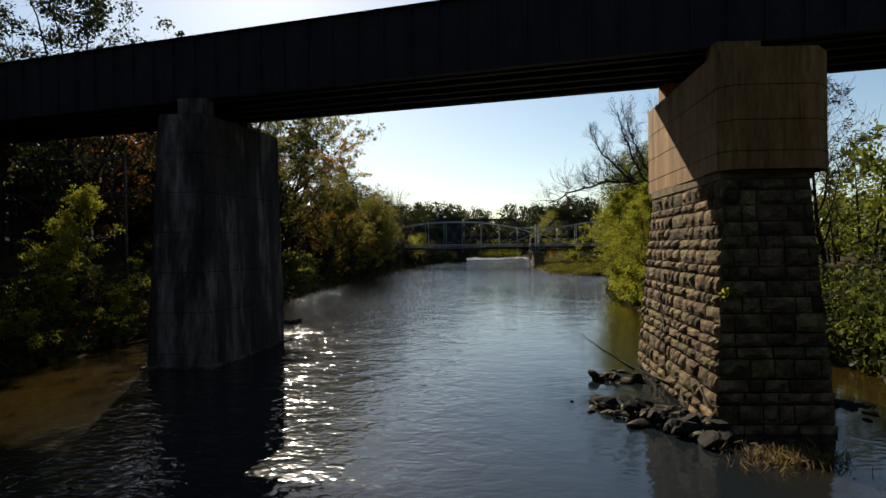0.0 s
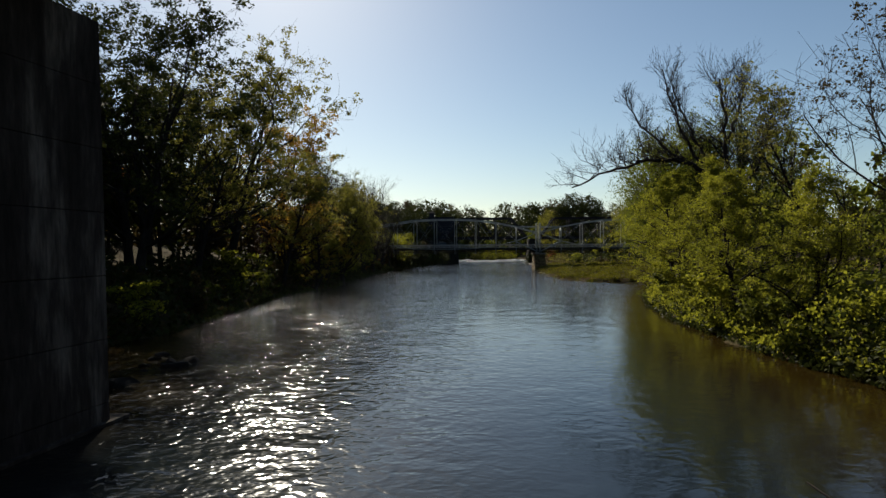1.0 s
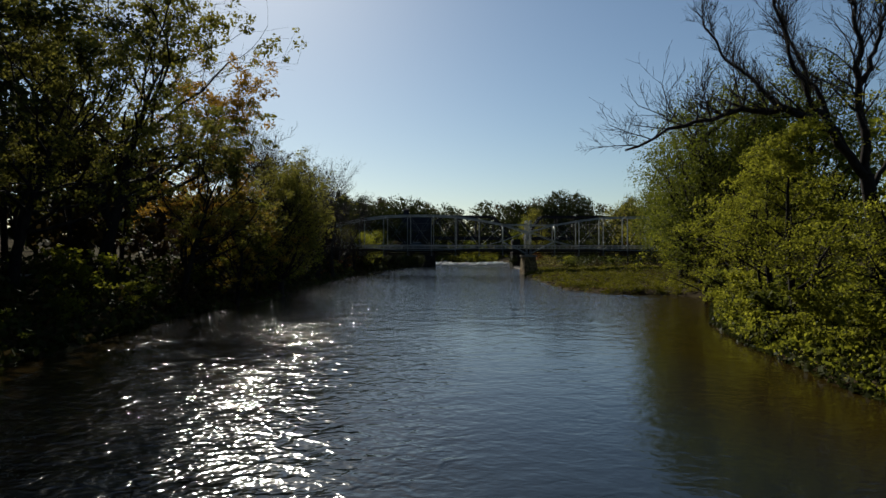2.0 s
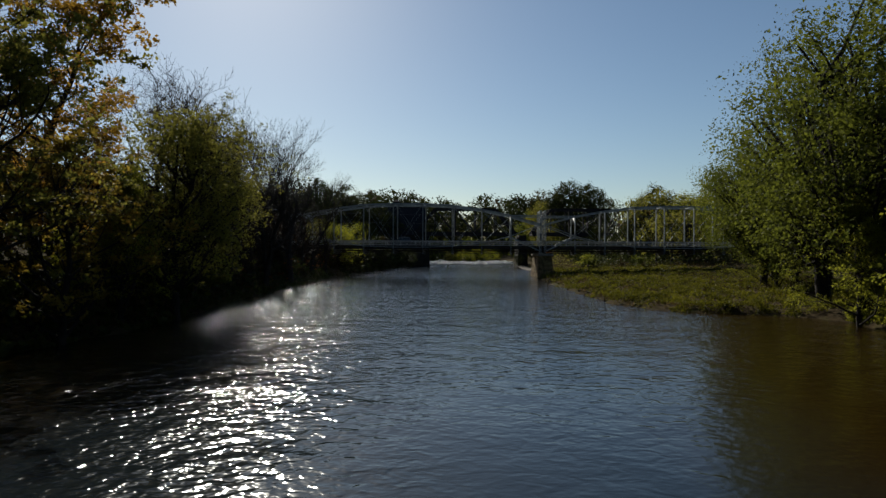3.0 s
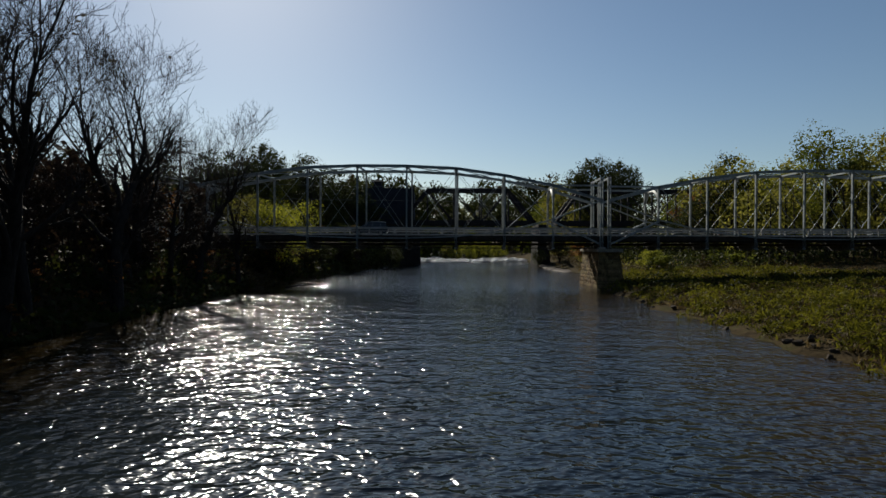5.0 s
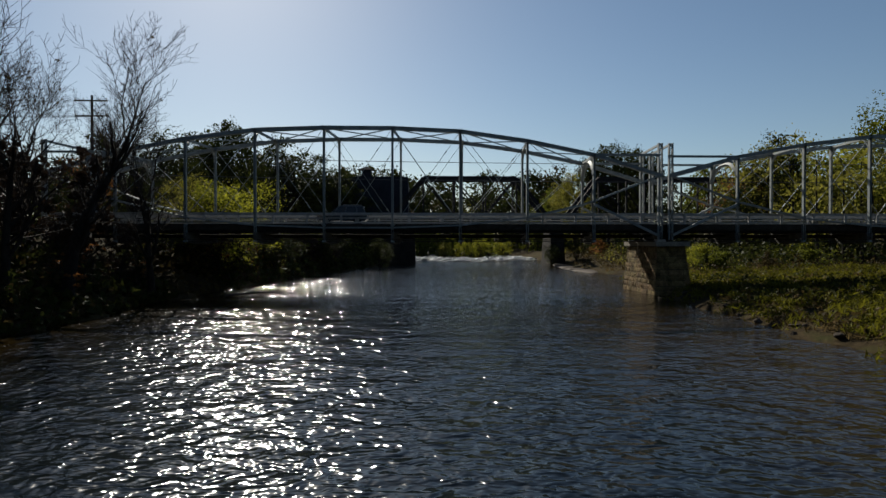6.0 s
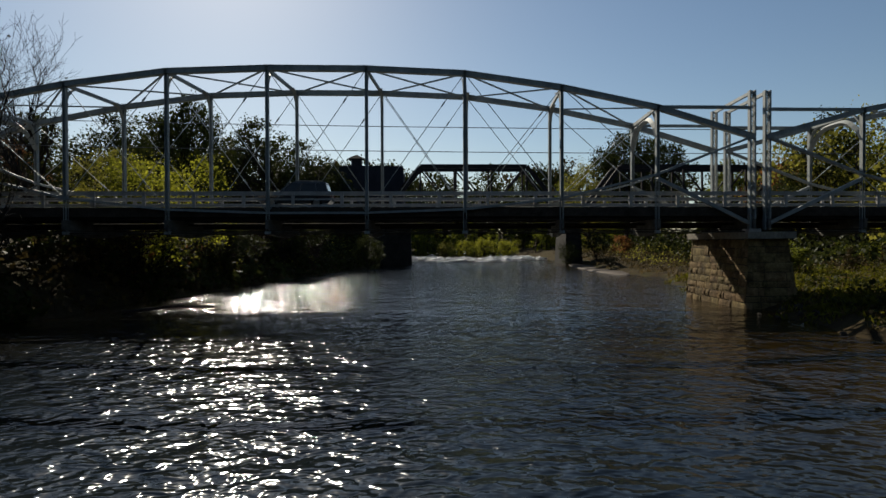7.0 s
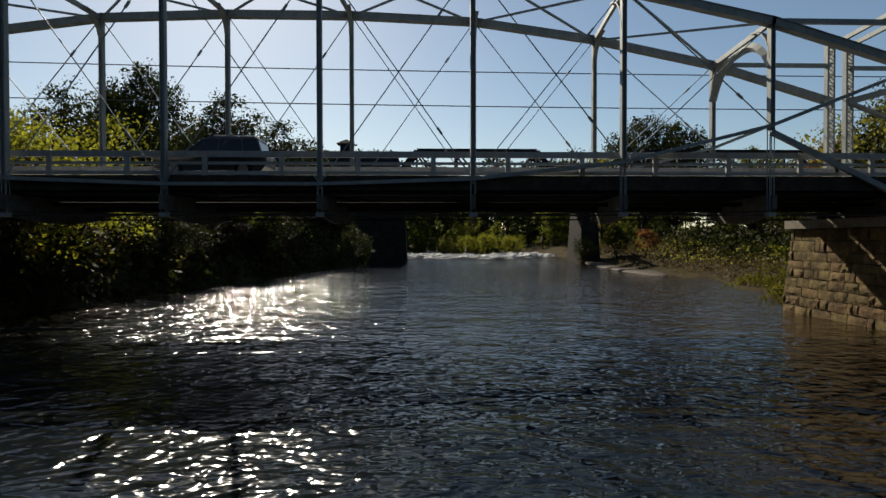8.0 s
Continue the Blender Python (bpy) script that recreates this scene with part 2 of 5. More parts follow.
MAT = {
    "water": water_material(),
    "foam": material("rapid_foam", [(0.7, 0.72, 0.74), (0.9, 0.9, 0.9)], 2.0, 0.35, bump=0.6, bump_scale=6),
    "soil": material("bank_soil", [(0.022, 0.017, 0.010), (0.05, 0.037, 0.02), (0.038, 0.04, 0.014)], 0.5, 1.0, spec=0.02, bump=0.9,
                     bump_scale=3.0, bump_distance=0.15),
    "sand": material("wet_sand", [(0.038, 0.026, 0.017), (0.075, 0.054, 0.038)], 1.0, 0.8, bump_scale=12),
    "asphalt": material("asphalt", [(0.032, 0.032, 0.032), (0.055, 0.053, 0.05)], 1.5, 0.85, bump_scale=30),
    "deck_concrete": material("worn_deck_concrete", [(0.30, 0.29, 0.27), (0.42, 0.41, 0.38)], 0.8, 0.9, bump_scale=20, stain=0.25),
    "dark_steel": material("dark_girder_steel", [(0.013, 0.012, 0.013), (0.026, 0.022, 0.022)], 0.8, 0.8, 0.0, 0.15, 9, spec=0.12,
                           stretch=(1, 1, 0.4)),
    "paint": material("grey_bridge_paint", [(0.135, 0.15, 0.147), (0.235, 0.25, 0.243)], 1.2, 0.6, 0.0, 0.12, 14, stain=0.22, spec=0.3,
                      stretch=(1, 1, 0.3)),
    # rusting paint, darkened further for the shade under the deck
    "rust_paint": material("rusting_shaded_paint", [(0.02, 0.016, 0.012), (0.048, 0.04, 0.032)], 1.5, 0.9, 0.0, 0.3, 12, stain=0.3),
    # the grey bridge paint, darkened because the floor beams hang in shade
    "beam_paint": material("shaded_beam_paint", [(0.05, 0.047, 0.042), (0.12, 0.113, 0.1)], 1.5, 0.85, 0.0, 0.3, 12, stain=0.3),
    "rail": material("galvanised_rail", [(0.21, 0.20, 0.185), (0.32, 0.305, 0.285)], 2.0, 0.55, 0.2, 0.08, 20, stain=0.25, spec=0.3),
    "concrete": material("weathered_concrete", [(0.018, 0.013, 0.010), (0.046, 0.035, 0.028), (0.2, 0.165, 0.135)], 0.7, 0.92,
                         bump=0.5, bump_scale=5, stain=0.45, stretch=(1, 1, 0.18)),
    "cap": material("stained_cap_concrete", [(0.10, 0.048, 0.015), (0.27, 0.15, 0.05)], 0.9, 0.85, bump=0.35, bump_scale=6, stain=0.45,
                    stretch=(1, 1, 0.14)),
    "stone": material("brown_sandstone", [(0.032, 0.022, 0.0105), (0.095, 0.0645, 0.03), (0.2, 0.143, 0.068)], 1.6, 0.95, bump=1.0,
                      bump_scale=9, random_object=0.42, bump_distance=0.06),
    "capstone": material("pale_capstone", [(0.13, 0.115, 0.09), (0.26, 0.235, 0.19)], 1.2, 0.9, bump_scale=8, stain=0.3),
    "mortar": material("recessed_mortar", [(0.03, 0.024, 0.018), (0.06, 0.048, 0.037)], 2.0, 0.95, bump_scale=15),
    "ashlar": material("grey_brown_pier_stone", [(0.05, 0.034, 0.014), (0.21, 0.148, 0.066)], 1.4, 0.92, bump=0.8, bump_scale=6,
                       random_object=0.25, bump_distance=0.05),
    "rock": material("wet_dark_rock", [(0.006, 0.0055, 0.005), (0.02, 0.017, 0.014)], 1.5, 0.85, spec=0.08, bump=0.8, bump_scale=5,
                     random_object=0.4, bump_distance=0.06),
    "rubble": material("broken_tan_stone", [(0.02, 0.016, 0.011), (0.075, 0.06, 0.038), (0.16, 0.125, 0.075)], 2.0, 0.9, spec=0.1, bump=0.9, bump_scale=7,
                       random_object=0.5, bump_distance=0.05),
    "bark": material("tree_bark", [(0.013, 0.0105, 0.009), (0.036, 0.029, 0.024)], 3.0, 0.95, bump=0.8, bump_scale=18,
                     stretch=(1, 1, 0.3)),
    "wall": material("dark_clad_wall", [(0.014, 0.015, 0.021), (0.027, 0.028, 0.036)], 0.5, 0.9, bump_scale=8, spec=0.1),
    "far_stone": material("dark_masonry", [(0.010, 0.009, 0.008), (0.026, 0.022, 0.018)], 0.8, 0.95, bump=0.8, bump_scale=3, spec=0.1, bump_distance=0.08),
    "wood": material("weathered_pole_wood", [(0.06, 0.045, 0.035), (0.11, 0.085, 0.065)], 2.5, 0.9, bump_scale=22,
                     stretch=(1, 1, 0.15)),
    "car": material("dark_car_paint", [(0.05, 0.052, 0.056), (0.065, 0.067, 0.072)], 0.6, 0.3, 0.4, 0.0, 20, stain=0.03, spec=0.5),
    "glass": material("dark_car_glass", [(0.01, 0.011, 0.012), (0.014, 0.015, 0.016)], 1, 0.06, 0.0, 0.0, 10, stain=0.02, spec=0.35),
    "tail_lens": material("red_tail_lens", [(0.10, 0.006, 0.006), (0.14, 0.01, 0.008)], 3, 0.25, 0.0, 0.0, 10, stain=0.05, spec=0.4),
    "rubber": material("tyre_rubber", [(0.015, 0.015, 0.015), (0.022, 0.022, 0.022)], 4, 0.85, bump_scale=30),
    "cable": material("power_cable", [(0.05, 0.05, 0.05), (0.09, 0.09, 0.09)], 4, 0.5, bump=0),
    "leaf_green": leaf_material("leaf_green", (0.036, 0.047, 0.008), (0.145, 0.155, 0.018), 0.55),
    "leaf_yellow": leaf_material("leaf_yellow_green", (0.072, 0.080, 0.008), (0.27, 0.265, 0.024), 0.62),
    "leaf_gold": leaf_material("leaf_gold", (0.12, 0.075, 0.012), (0.30, 0.22, 0.03), 0.5),
    "leaf_rust": leaf_material("leaf_rust", (0.08, 0.036, 0.012), (0.28, 0.12, 0.035), 0.6),
    "leaf_amber": leaf_material("leaf_amber", (0.12, 0.065, 0.010), (0.36, 0.21, 0.025), 0.6),
    # dark leaves; the low tone also carries shade inside dense foliage
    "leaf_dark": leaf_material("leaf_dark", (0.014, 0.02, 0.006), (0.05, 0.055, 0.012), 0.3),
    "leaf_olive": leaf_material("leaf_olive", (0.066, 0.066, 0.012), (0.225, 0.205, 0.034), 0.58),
    "leaf_brown": leaf_material("leaf_brown", (0.028, 0.021, 0.010), (0.085, 0.062, 0.022), 0.3),
    "leaf_twig": leaf_material("withered_twig_leaf", (0.012, 0.008, 0.006), (0.045, 0.028, 0.017), 0.2),
    "grass": leaf_material("low_meadow_plants", (0.026, 0.028, 0.004), (0.145, 0.136, 0.012), 0.45),
    "straw": leaf_material("dry_straw_grass", (0.07, 0.05, 0.02), (0.17, 0.12, 0.05), 0.35),
}


# ---- mesh tools ----
class Shape:
    """Collects boxes, beams and tubes into one mesh."""

    def __init__(self):
        self.v, self.f = [], []

    def add(self, verts, faces):
        o = len(self.v)
        self.v.extend(tuple(p) for p in verts)
        self.f.extend(tuple(i + o for i in q) for q in faces)
        return self

    def box(self, lo, hi, m=None):
        (a, b, c), (d, e, f) = lo, hi
        vs = [Vector(p) for p in ((a, b, c), (d, b, c), (d, e, c), (a, e, c), (a, b, f), (d, b, f), (d, e, f), (a, e, f))]
        if m is not None:
            vs = [m @ p for p in vs]
        return self.add(vs, [(3, 2, 1, 0), (4, 5, 6, 7), (0, 1, 5, 4), (1, 2, 6, 5), (2, 3, 7, 6), (3, 0, 4, 7)])

    def beam(self, p, q, w, h, up=(0, 0, 1)):
        """A bar of w across and h along 'up' from p to q."""
        p, q = Vector(p), Vector(q)
        d = (q - p).normalized()
        side = d.cross(Vector(up))
        if side.length < 1e-4:
            side = d.cross(Vector((0, 1, 0)))
        side.normalize()
        top = side.cross(d)
        vs = [e + side * (sx * w / 2) + top * (sz * h / 2) for e in (p, q) for sx, sz in ((-1, -1), (1, -1), (1, 1), (-1, 1))]
        return self.add(vs, [(0, 1, 2, 3), (7, 6, 5, 4), (0, 4, 5, 1), (1, 5, 6, 2), (2, 6, 7, 3), (3, 7, 4, 0)])

    def tube(self, pts, radii, sides=6):
        pts = [Vector(p) for p in pts]
        if not hasattr(radii, "__len__"):
            radii = [radii] * len(pts)
        rings = []
        for i, p in enumerate(pts):
            d = (pts[min(i + 1, len(pts) - 1)] - pts[max(i - 1, 0)]).normalized()
            a = d.orthogonal().normalized() if abs(d.z) > 0.95 else d.cross(Vector((0, 0, 1))).normalized()
            b = d.cross(a)
            rings.append([p + (a * math.cos(2 * math.pi * k / sides) + b * math.sin(2 * math.pi * k / sides)) * radii[i]
                          for k in range(sides)])
        vs = [p for r in rings for p in r]
        fs = [(i * sides + k, i * sides + (k + 1) % sides, (i + 1) * sides + (k + 1) % sides, (i + 1) * sides + k)
              for i in range(len(pts) - 1) for k in range(sides)]
        fs += [tuple(range(sides))[::-1], tuple(range(len(vs) - sides, len(vs)))]
        return self.add(vs, fs)

    def mesh(self, name, mat, smooth=False):
        me = bpy.data.meshes.new(name)
        me.from_pydata(self.v, [], self.f)
        me.materials.append(MAT[mat])
        if smooth:
            me.shade_smooth()
        return me


def array_mesh(name, verts, quads, mat, smooth=False):
    """A mesh from numpy vertices and faces of one size."""
    me = bpy.data.meshes.new(name)
    k = quads.shape[1]
    me.vertices.add(len(verts))
    me.vertices.foreach_set("co", np.ascontiguousarray(verts, dtype=np.float32).ravel())
    me.loops.add(quads.size)
    me.loops.foreach_set("vertex_index", np.ascontiguousarray(quads, dtype=np.int32).ravel())
    me.polygons.add(len(quads))
    me.polygons.foreach_set("loop_start", np.arange(0, quads.size, k, dtype=np.int32))
    me.update(calc_edges=True)
    me.materials.append(MAT[mat])
    if smooth:
        me.shade_smooth()
    return me


def thing(name, label, category, group="", at=(0, 0, 0)):
    ob = new(name)
    ob.empty_display_size = 0.3
    ob.location = at
    return tagged(ob, label, category, group)


def part(name, data, parent, label=""):
    """A mesh as one part under a thing or another part; its coordinates are the parent's."""
    ob = new(name, data)
    ob.parent = parent
    return tagged(ob, label) if label else ob


# ---- ground and river ----
LEFT_BANK = ((-400, -25.8), (-7, -24.8), (28, -24.1), (47, -24.3), (68, -21.3), (104.75, -22.85), (127.08, -18.7), (144.12, -20.03), (165, -19.2), (188, -17.6), (200, -17.6), (212, -16.2),
             (230, -13), (255, -8.3), (311, 1), (350, 3), (400, 2), (520, 4), (700, 60), (1200, 200))
RIGHT_BANK = ((-400, 24.2), (-7, 23.2), (31, 23.7), (56, 21.2), (73, 21.7), (88, 24), (98.88, 26.93), (107.1, 30.74), (114.15, 34.01), (123.55, 38.87), (129.31, 39.06), (132.48, 35.61), (135.13, 27.65), (142.01, 24.05), (154.71, 23.53),
              (184, 24.4), (200, 26.2), (212, 27), (236, 34), (265, 33.2), (285, 37), (350, 39), (400, 36), (520, 30), (700, 90), (1200, 240))


def bank_left(y):
    return np.interp(y, [a for a, b in LEFT_BANK], [b for a, b in LEFT_BANK])


def bank_right(y):
    return np.interp(y, [a for a, b in RIGHT_BANK], [b for a, b in RIGHT_BANK])


def ground_height(x, y):
    """Bed, banks, the low meadow bar, the wooded slope and the road's embankments."""
    x, y = np.asarray(x, float), np.asarray(y, float)
    wig = 0.5 * np.sin(y * 0.9) + 0.4 * np.sin(y * 0.37 + 1.3)
    dl = bank_left(y) + wig - x
    dr = x - bank_right(y) - wig
    inside = np.minimum(-dl, -dr)
    bed = -np.clip(inside * 0.25, 0, 1.6)
    left = np.interp(dl, [0, 1.5, 5, 12, 22, 60, 160, 900], [0, 0.9, 2.2, 3.4, 4.4, 14, 30, 40])
    flat_left = np.interp(dl, [0, 1.5, 5, 12, 30, 200, 900], [0, 1.0, 2.4, 3.6, 4.2, 6, 12])
    k = np.clip((y - 130) / 60, 0, 1)
    left = left * (1 - k) + flat_left * k
    right = np.interp(dr, [0, 1.2, 5, 15, 60, 200, 900], [0, 0.8, 1.9, 2.6, 3.0, 4, 14])
    bar = np.interp(dr, [0, 1.0, 6, 25, 45, 80, 900], [0, 0.35, 0.7, 1.1, 1.8, 3.2, 14])
    kb = np.clip((y - 126) / 6, 0, 1) * np.clip((300 - y) / 40, 0, 1)
    right = right * (1 - kb) + bar * kb
    h = np.where(dl > 0, left, np.where(dr > 0, right, bed))
    bumps = 0.18 * np.sin(x * 0.7 + y * 0.31) * np.sin(y * 0.53 - x * 0.2) + 0.1 * np.sin(x * 1.9) * np.sin(y * 1.7)
    h = h + np.where((dl > 1) | (dr > 1), bumps, 0)
    # embankments of the road at both ends of the truss bridge
    away = np.abs(y - 208.6)
    emb = np.clip(6.2 - np.clip(away - 4.5, 0, None) * 0.6, -5, 6.2)
    end = np.where(x < 0, np.clip((-31 - x) * 0.9, -9, 0.0), np.clip((x - 85) * 0.9, -9, 0.0))
    h = np.maximum(h, np.where((x < -24) | (x > 78), emb + np.minimum(end, 0), -9))
    # unseen hill downstream, raised to cut sky light from behind
    h = h + np.clip((-40 - y) / 60, 0, 1) * np.clip(24 - np.maximum(h, 0) * 0.5, 0, 24)
    far = np.clip((np.hypot(x, y - 150) - 300) / 700, 0, 1)
    return h + far * (14 + 9 * np.sin(x * 0.004 + 1) * np.sin(y * 0.003))


def graded(lo, hi, fine_lo, fine_hi, step, growth=1.25):
    """Grid lines: even steps in the middle, widening outwards."""
    mid = list(np.arange(fine_lo, fine_hi + step / 2, step))
    s, a = step, mid[-1]
    while a < hi:
        s *= growth
        a = min(hi, a + s)
        mid.append(a)
    s, a = step, mid[0]
    while a > lo:
        s *= growth
        a = max(lo, a - s)
        mid.insert(0, a)
    return np.array(mid)


def grid_mesh(name, xs, ys, height, mat, smooth=True):
    X, Y = np.meshgrid(xs, ys)
    Z = height(X, Y)
    nx, ny = len(xs), len(ys)
    i = np.arange(nx * ny).reshape(ny, nx)
    quads = np.stack([i[:-1, :-1], i[:-1, 1:], i[1:, 1:], i[1:, :-1]], -1).reshape(-1, 4)
    return array_mesh(name, np.stack([X, Y, Z], -1).reshape(-1, 3), quads, mat, smooth)


ground = tagged(new("ground", grid_mesh("ground", graded(-3000, 3000, -45, 80, 1.25), graded(-600, 4000, 20, 300, 1.8),
                                        ground_height, "soil")), "brown river bank soil with leaf litter and low weeds",
                "ground", kind="structure")
water = tagged(new("water", grid_mesh("water", graded(-60, 300, -40, 45, 3.0), graded(-400, 1200, -20, 330, 3.0),
                                      lambda x, y: 0 * x, "water")), "rippled dark river water glittering under low sun",
               "river", kind="structure")


# ---- railway girder bridge overhead ----
def rail_line(x, off=0.0):
    """y of the near girder at x; off: metres behind it."""
    return 28.8 - 0.285 * (x - 4.8) + off


def girder(x0, x1, off, z0, z1, parent):
    """A plate girder: web, two flanges, stiffeners on the near face."""
    d = Vector((1, -0.285, 0)).normalized()
    nrm = Vector((d.y, -d.x, 0))
    a = Vector((x0, rail_line(x0, off), 0))
    b = Vector((x1, rail_line(x1, off), 0))
    s = Shape()
    mid = (z0 + z1) / 2
    s.beam(a + Vector((0, 0, mid)), b + Vector((0, 0, mid)), 0.04, z1 - z0)
    g = part("girder", s.mesh("girder", "dark_steel"), parent)
    for z in (z0 + 0.03, z1 - 0.03):
        part("flange", Shape().beam(a + Vector((0, 0, z)), b + Vector((0, 0, z)), 0.5, 0.06).mesh("flange", "dark_steel"), g)
    bar = Shape().box((-0.05, -0.1, z0 + 0.06), (0.05, 0.1, z1 - 0.06)).mesh("stiffener", "dark_steel")
    n = int((b - a).length / 1.6)
    for k in range(n + 1):
        for side in (-1, 1):
            o = part("stiffener", bar, g)
            p = a + d * (k * (b - a).length / n) + nrm * (0.12 * side)
            o.matrix_basis = Matrix.Translation(p) @ Matrix.Rotation(math.atan2(d.y, d.x), 4, "Z")
    return g


def railway_bridge():
    br = thing("railway_bridge", "dark steel plate girder railway bridge across the river on tall piers", "bridge")
    for off in (0.0, 7.2):
        girder(-90, 95, off, 16.3, 20.3, br)
    d = Vector((1, -0.285, 0)).normalized()
    cross = Shape().beam((0, 0.25, 0), (0, 6.95, 0), 0.22, 0.5).mesh("cross_beam", "dark_steel")
    for k in range(62):
        x = -90 + k * 3.0
        o = part("cross_beam", cross, br)
        o.location = (x, rail_line(x), 17.35)
    for off in (1.3, 2.8, 4.4, 5.9):
        s = Shape().beam((-90, rail_line(-90, off), 16.75), (95, rail_line(95, off), 16.75), 0.4, 0.7)
        part("stringer", s.mesh("stringer", "dark_steel"), br)
    deck = Shape().beam((-90, rail_line(-90, 3.6), 17.75), (95, rail_line(95, 3.6), 17.75), 6.6, 0.25)
    part("deck", deck.mesh("deck", "wood"), br)


railway_bridge()


def block_mesh(name, seed, mat):
    """A rock-faced stone of unit size: x along, z up, its rough face towards -y."""
    rnd = random.Random(seed)
    nx, nz = 5, 4
    off = Vector((rnd.uniform(0, 50), rnd.uniform(0, 50), 0))
    vs = []
    for k in range(nz):
        for i in range(nx):
            u, v = i / (nx - 1), k / (nz - 1)
            edge = min(u, 1 - u, (v if v < 0.5 else 1 - v) * 1.2)
            d = 0.2 + 0.8 * min(1, edge * 7) * (0.8 + 0.75 * noise.noise(Vector((u * 2.6, v * 2.1, 0)) + off)) + rnd.uniform(-0.08, 0.08)
            du = rnd.uniform(-0.05, 0.05) if 0 < i < nx - 1 else rnd.uniform(0, 0.025) * (1 if i == 0 else -1)
            dv = rnd.uniform(-0.07, 0.07) if 0 < k < nz - 1 else rnd.uniform(0, 0.05) * (1 if k == 0 else -1)
            vs.append((u + du, -d, v + dv))
    fs = [(k * nx + i, k * nx + i + 1, (k + 1) * nx + i + 1, (k + 1) * nx + i) for k in range(nz - 1) for i in range(nx - 1)]
    rim = [i for i in range(nx)] + [k * nx + nx - 1 for k in range(1, nz)] + [(nz - 1) * nx + i for i in range(nx - 2, -1, -1)] + [k * nx for k in range(nz - 2, 0, -1)]
    base = len(vs)
    vs += [(vs[i][0], 0.3, vs[i][2]) for i in rim]
    n = len(rim)
    fs += [(rim[i], base + i, base + (i + 1) % n, rim[(i + 1) % n]) for i in range(n)]
    me = Shape().add(vs, fs).mesh(name, mat)
    return me


def masonry_face(parent, a, b, ta, tb, z0, z1, course, lengths, mat, seed, proud=(0.1, 0.2), gap=1.0):
    """Courses of rock-faced stones over the battered face from a-b (foot) to ta-tb (head)."""
    rnd = random.Random(seed)
    a, b, ta, tb = (Vector(p) for p in (a, b, ta, tb))
    kinds = [block_mesh("stone", seed * 31 + q, mat) for q in range(9)]
    z = z0
    while z < z1 - 0.05:
        hgt = course * rnd.uniform(0.72, 1.25)
        if z + hgt > z1 - 0.3 * course:
            hgt = z1 - z
        f0, f1 = (z - z0) / (z1 - z0), (z + hgt - z0) / (z1 - z0)
        p, q, p1 = a.lerp(ta, f0), b.lerp(tb, f0), a.lerp(ta, f1)
        d = q - p
        run, d = d.length, d.normalized()
        nrm = Vector((d.y, -d.x, 0)).normalized()
        up = Vector((0, 0, hgt)) + nrm * nrm.dot(Vector((p1.x - p.x, p1.y - p.y, 0)))
        x = -rnd.uniform(0, 0.5) * lengths[0]
        while x < run - 0.05:
            w = rnd.choice(lengths) * rnd.uniform(0.8, 1.2)
            lo, hi = max(0, x), min(run, x + w)
            x += w
            if hi - lo < 0.15:
                continue
            o = part("stone", rnd.choice(kinds), parent)
            base = p + d * lo + Vector((0, 0, z))
            g = rnd.uniform(0.02, 0.045) * gap
            m = Matrix.Identity(4)
            m.col[0] = (*(d * (hi - lo - g)), 0)
            m.col[1] = (*(-nrm * rnd.uniform(*proud)), 0)
            m.col[2] = (*(up * ((hgt - g) / hgt)), 0)
            m.col[3] = (*base, 1)
            o.matrix_basis = m
        z += hgt


def prism(foot, head, z0, z1):
    """A battered solid between two outlines of the same number of corners."""
    k = len(foot)
    vs = [(x, y, z0) for x, y in foot] + [(x, y, z1) for x, y in head]
    return Shape().add(vs, [tuple(range(k))[::-1], tuple(range(k, 2 * k))] + [(i, (i + 1) % k, k + (i + 1) % k, k + i) for i in range(k)])


def stone_pier():
    p = thing("bridge_pier", "tall brown sandstone railway pier with stained concrete cap on rocks", "bridge pier", "railway piers")
    foot = [(11.4, 19.3), (15.8, 19.3), (17.1, 33.6), (12.6, 33.6)]
    head = [(12.75, 21.6), (16.1, 21.6), (16.8, 32.2), (13.2, 32.2)]
    part("core", prism(foot, head, -1.6, 9.6).mesh("core", "mortar"), p)
    lo = [(12.95, 21.1), (16.2, 21.1), (17, 21.9), (17.4, 32.8), (13.15, 33), (12.5, 21.7)]
    mid = (15, 27.2)
    shrunk = [(mid[0] + (x - mid[0]) * 0.985, mid[1] + (y - mid[1]) * 0.993) for x, y in lo]
    part("cap", prism(shrunk, shrunk, 9.9, 14.68).mesh("cap", "cap"), p, "rust-stained concrete pier cap")
    for z0, z1 in ((9.9, 10.6), (10.64, 11.82), (11.86, 13.2), (13.24, 14.7)):
        part("concrete_lift", prism(lo, lo, z0, z1).mesh("concrete_lift", "cap"), p)
    part("ledge", prism([(x + (0.15 if x > 14.7 else -0.15), y) for x, y in head], [(x + (0.15 if x > 14.7 else -0.15), y) for x, y in head], 9.55, 9.95)
         .mesh("ledge", "ashlar"), p)
    for off in (0.0, 7.2):
        x = 15.0
        y = rail_line(x, off)
        part("bearing_block", Shape().box((x - 1.0, y - 0.6, 14.7), (x + 1.0, y + 0.6, 16.3)).mesh("bearing_block", "cap"), p)
    faces = ((0, 1), (3, 0))
    for i, j in faces:
        masonry_face(p, (*foot[i], 0), (*foot[j], 0), (*head[i], 0), (*head[j], 0), -0.3, 9.55, 0.58, (0.6, 0.85, 1.1, 1.5), "stone", 5 + i)
    return p


stone_pier()


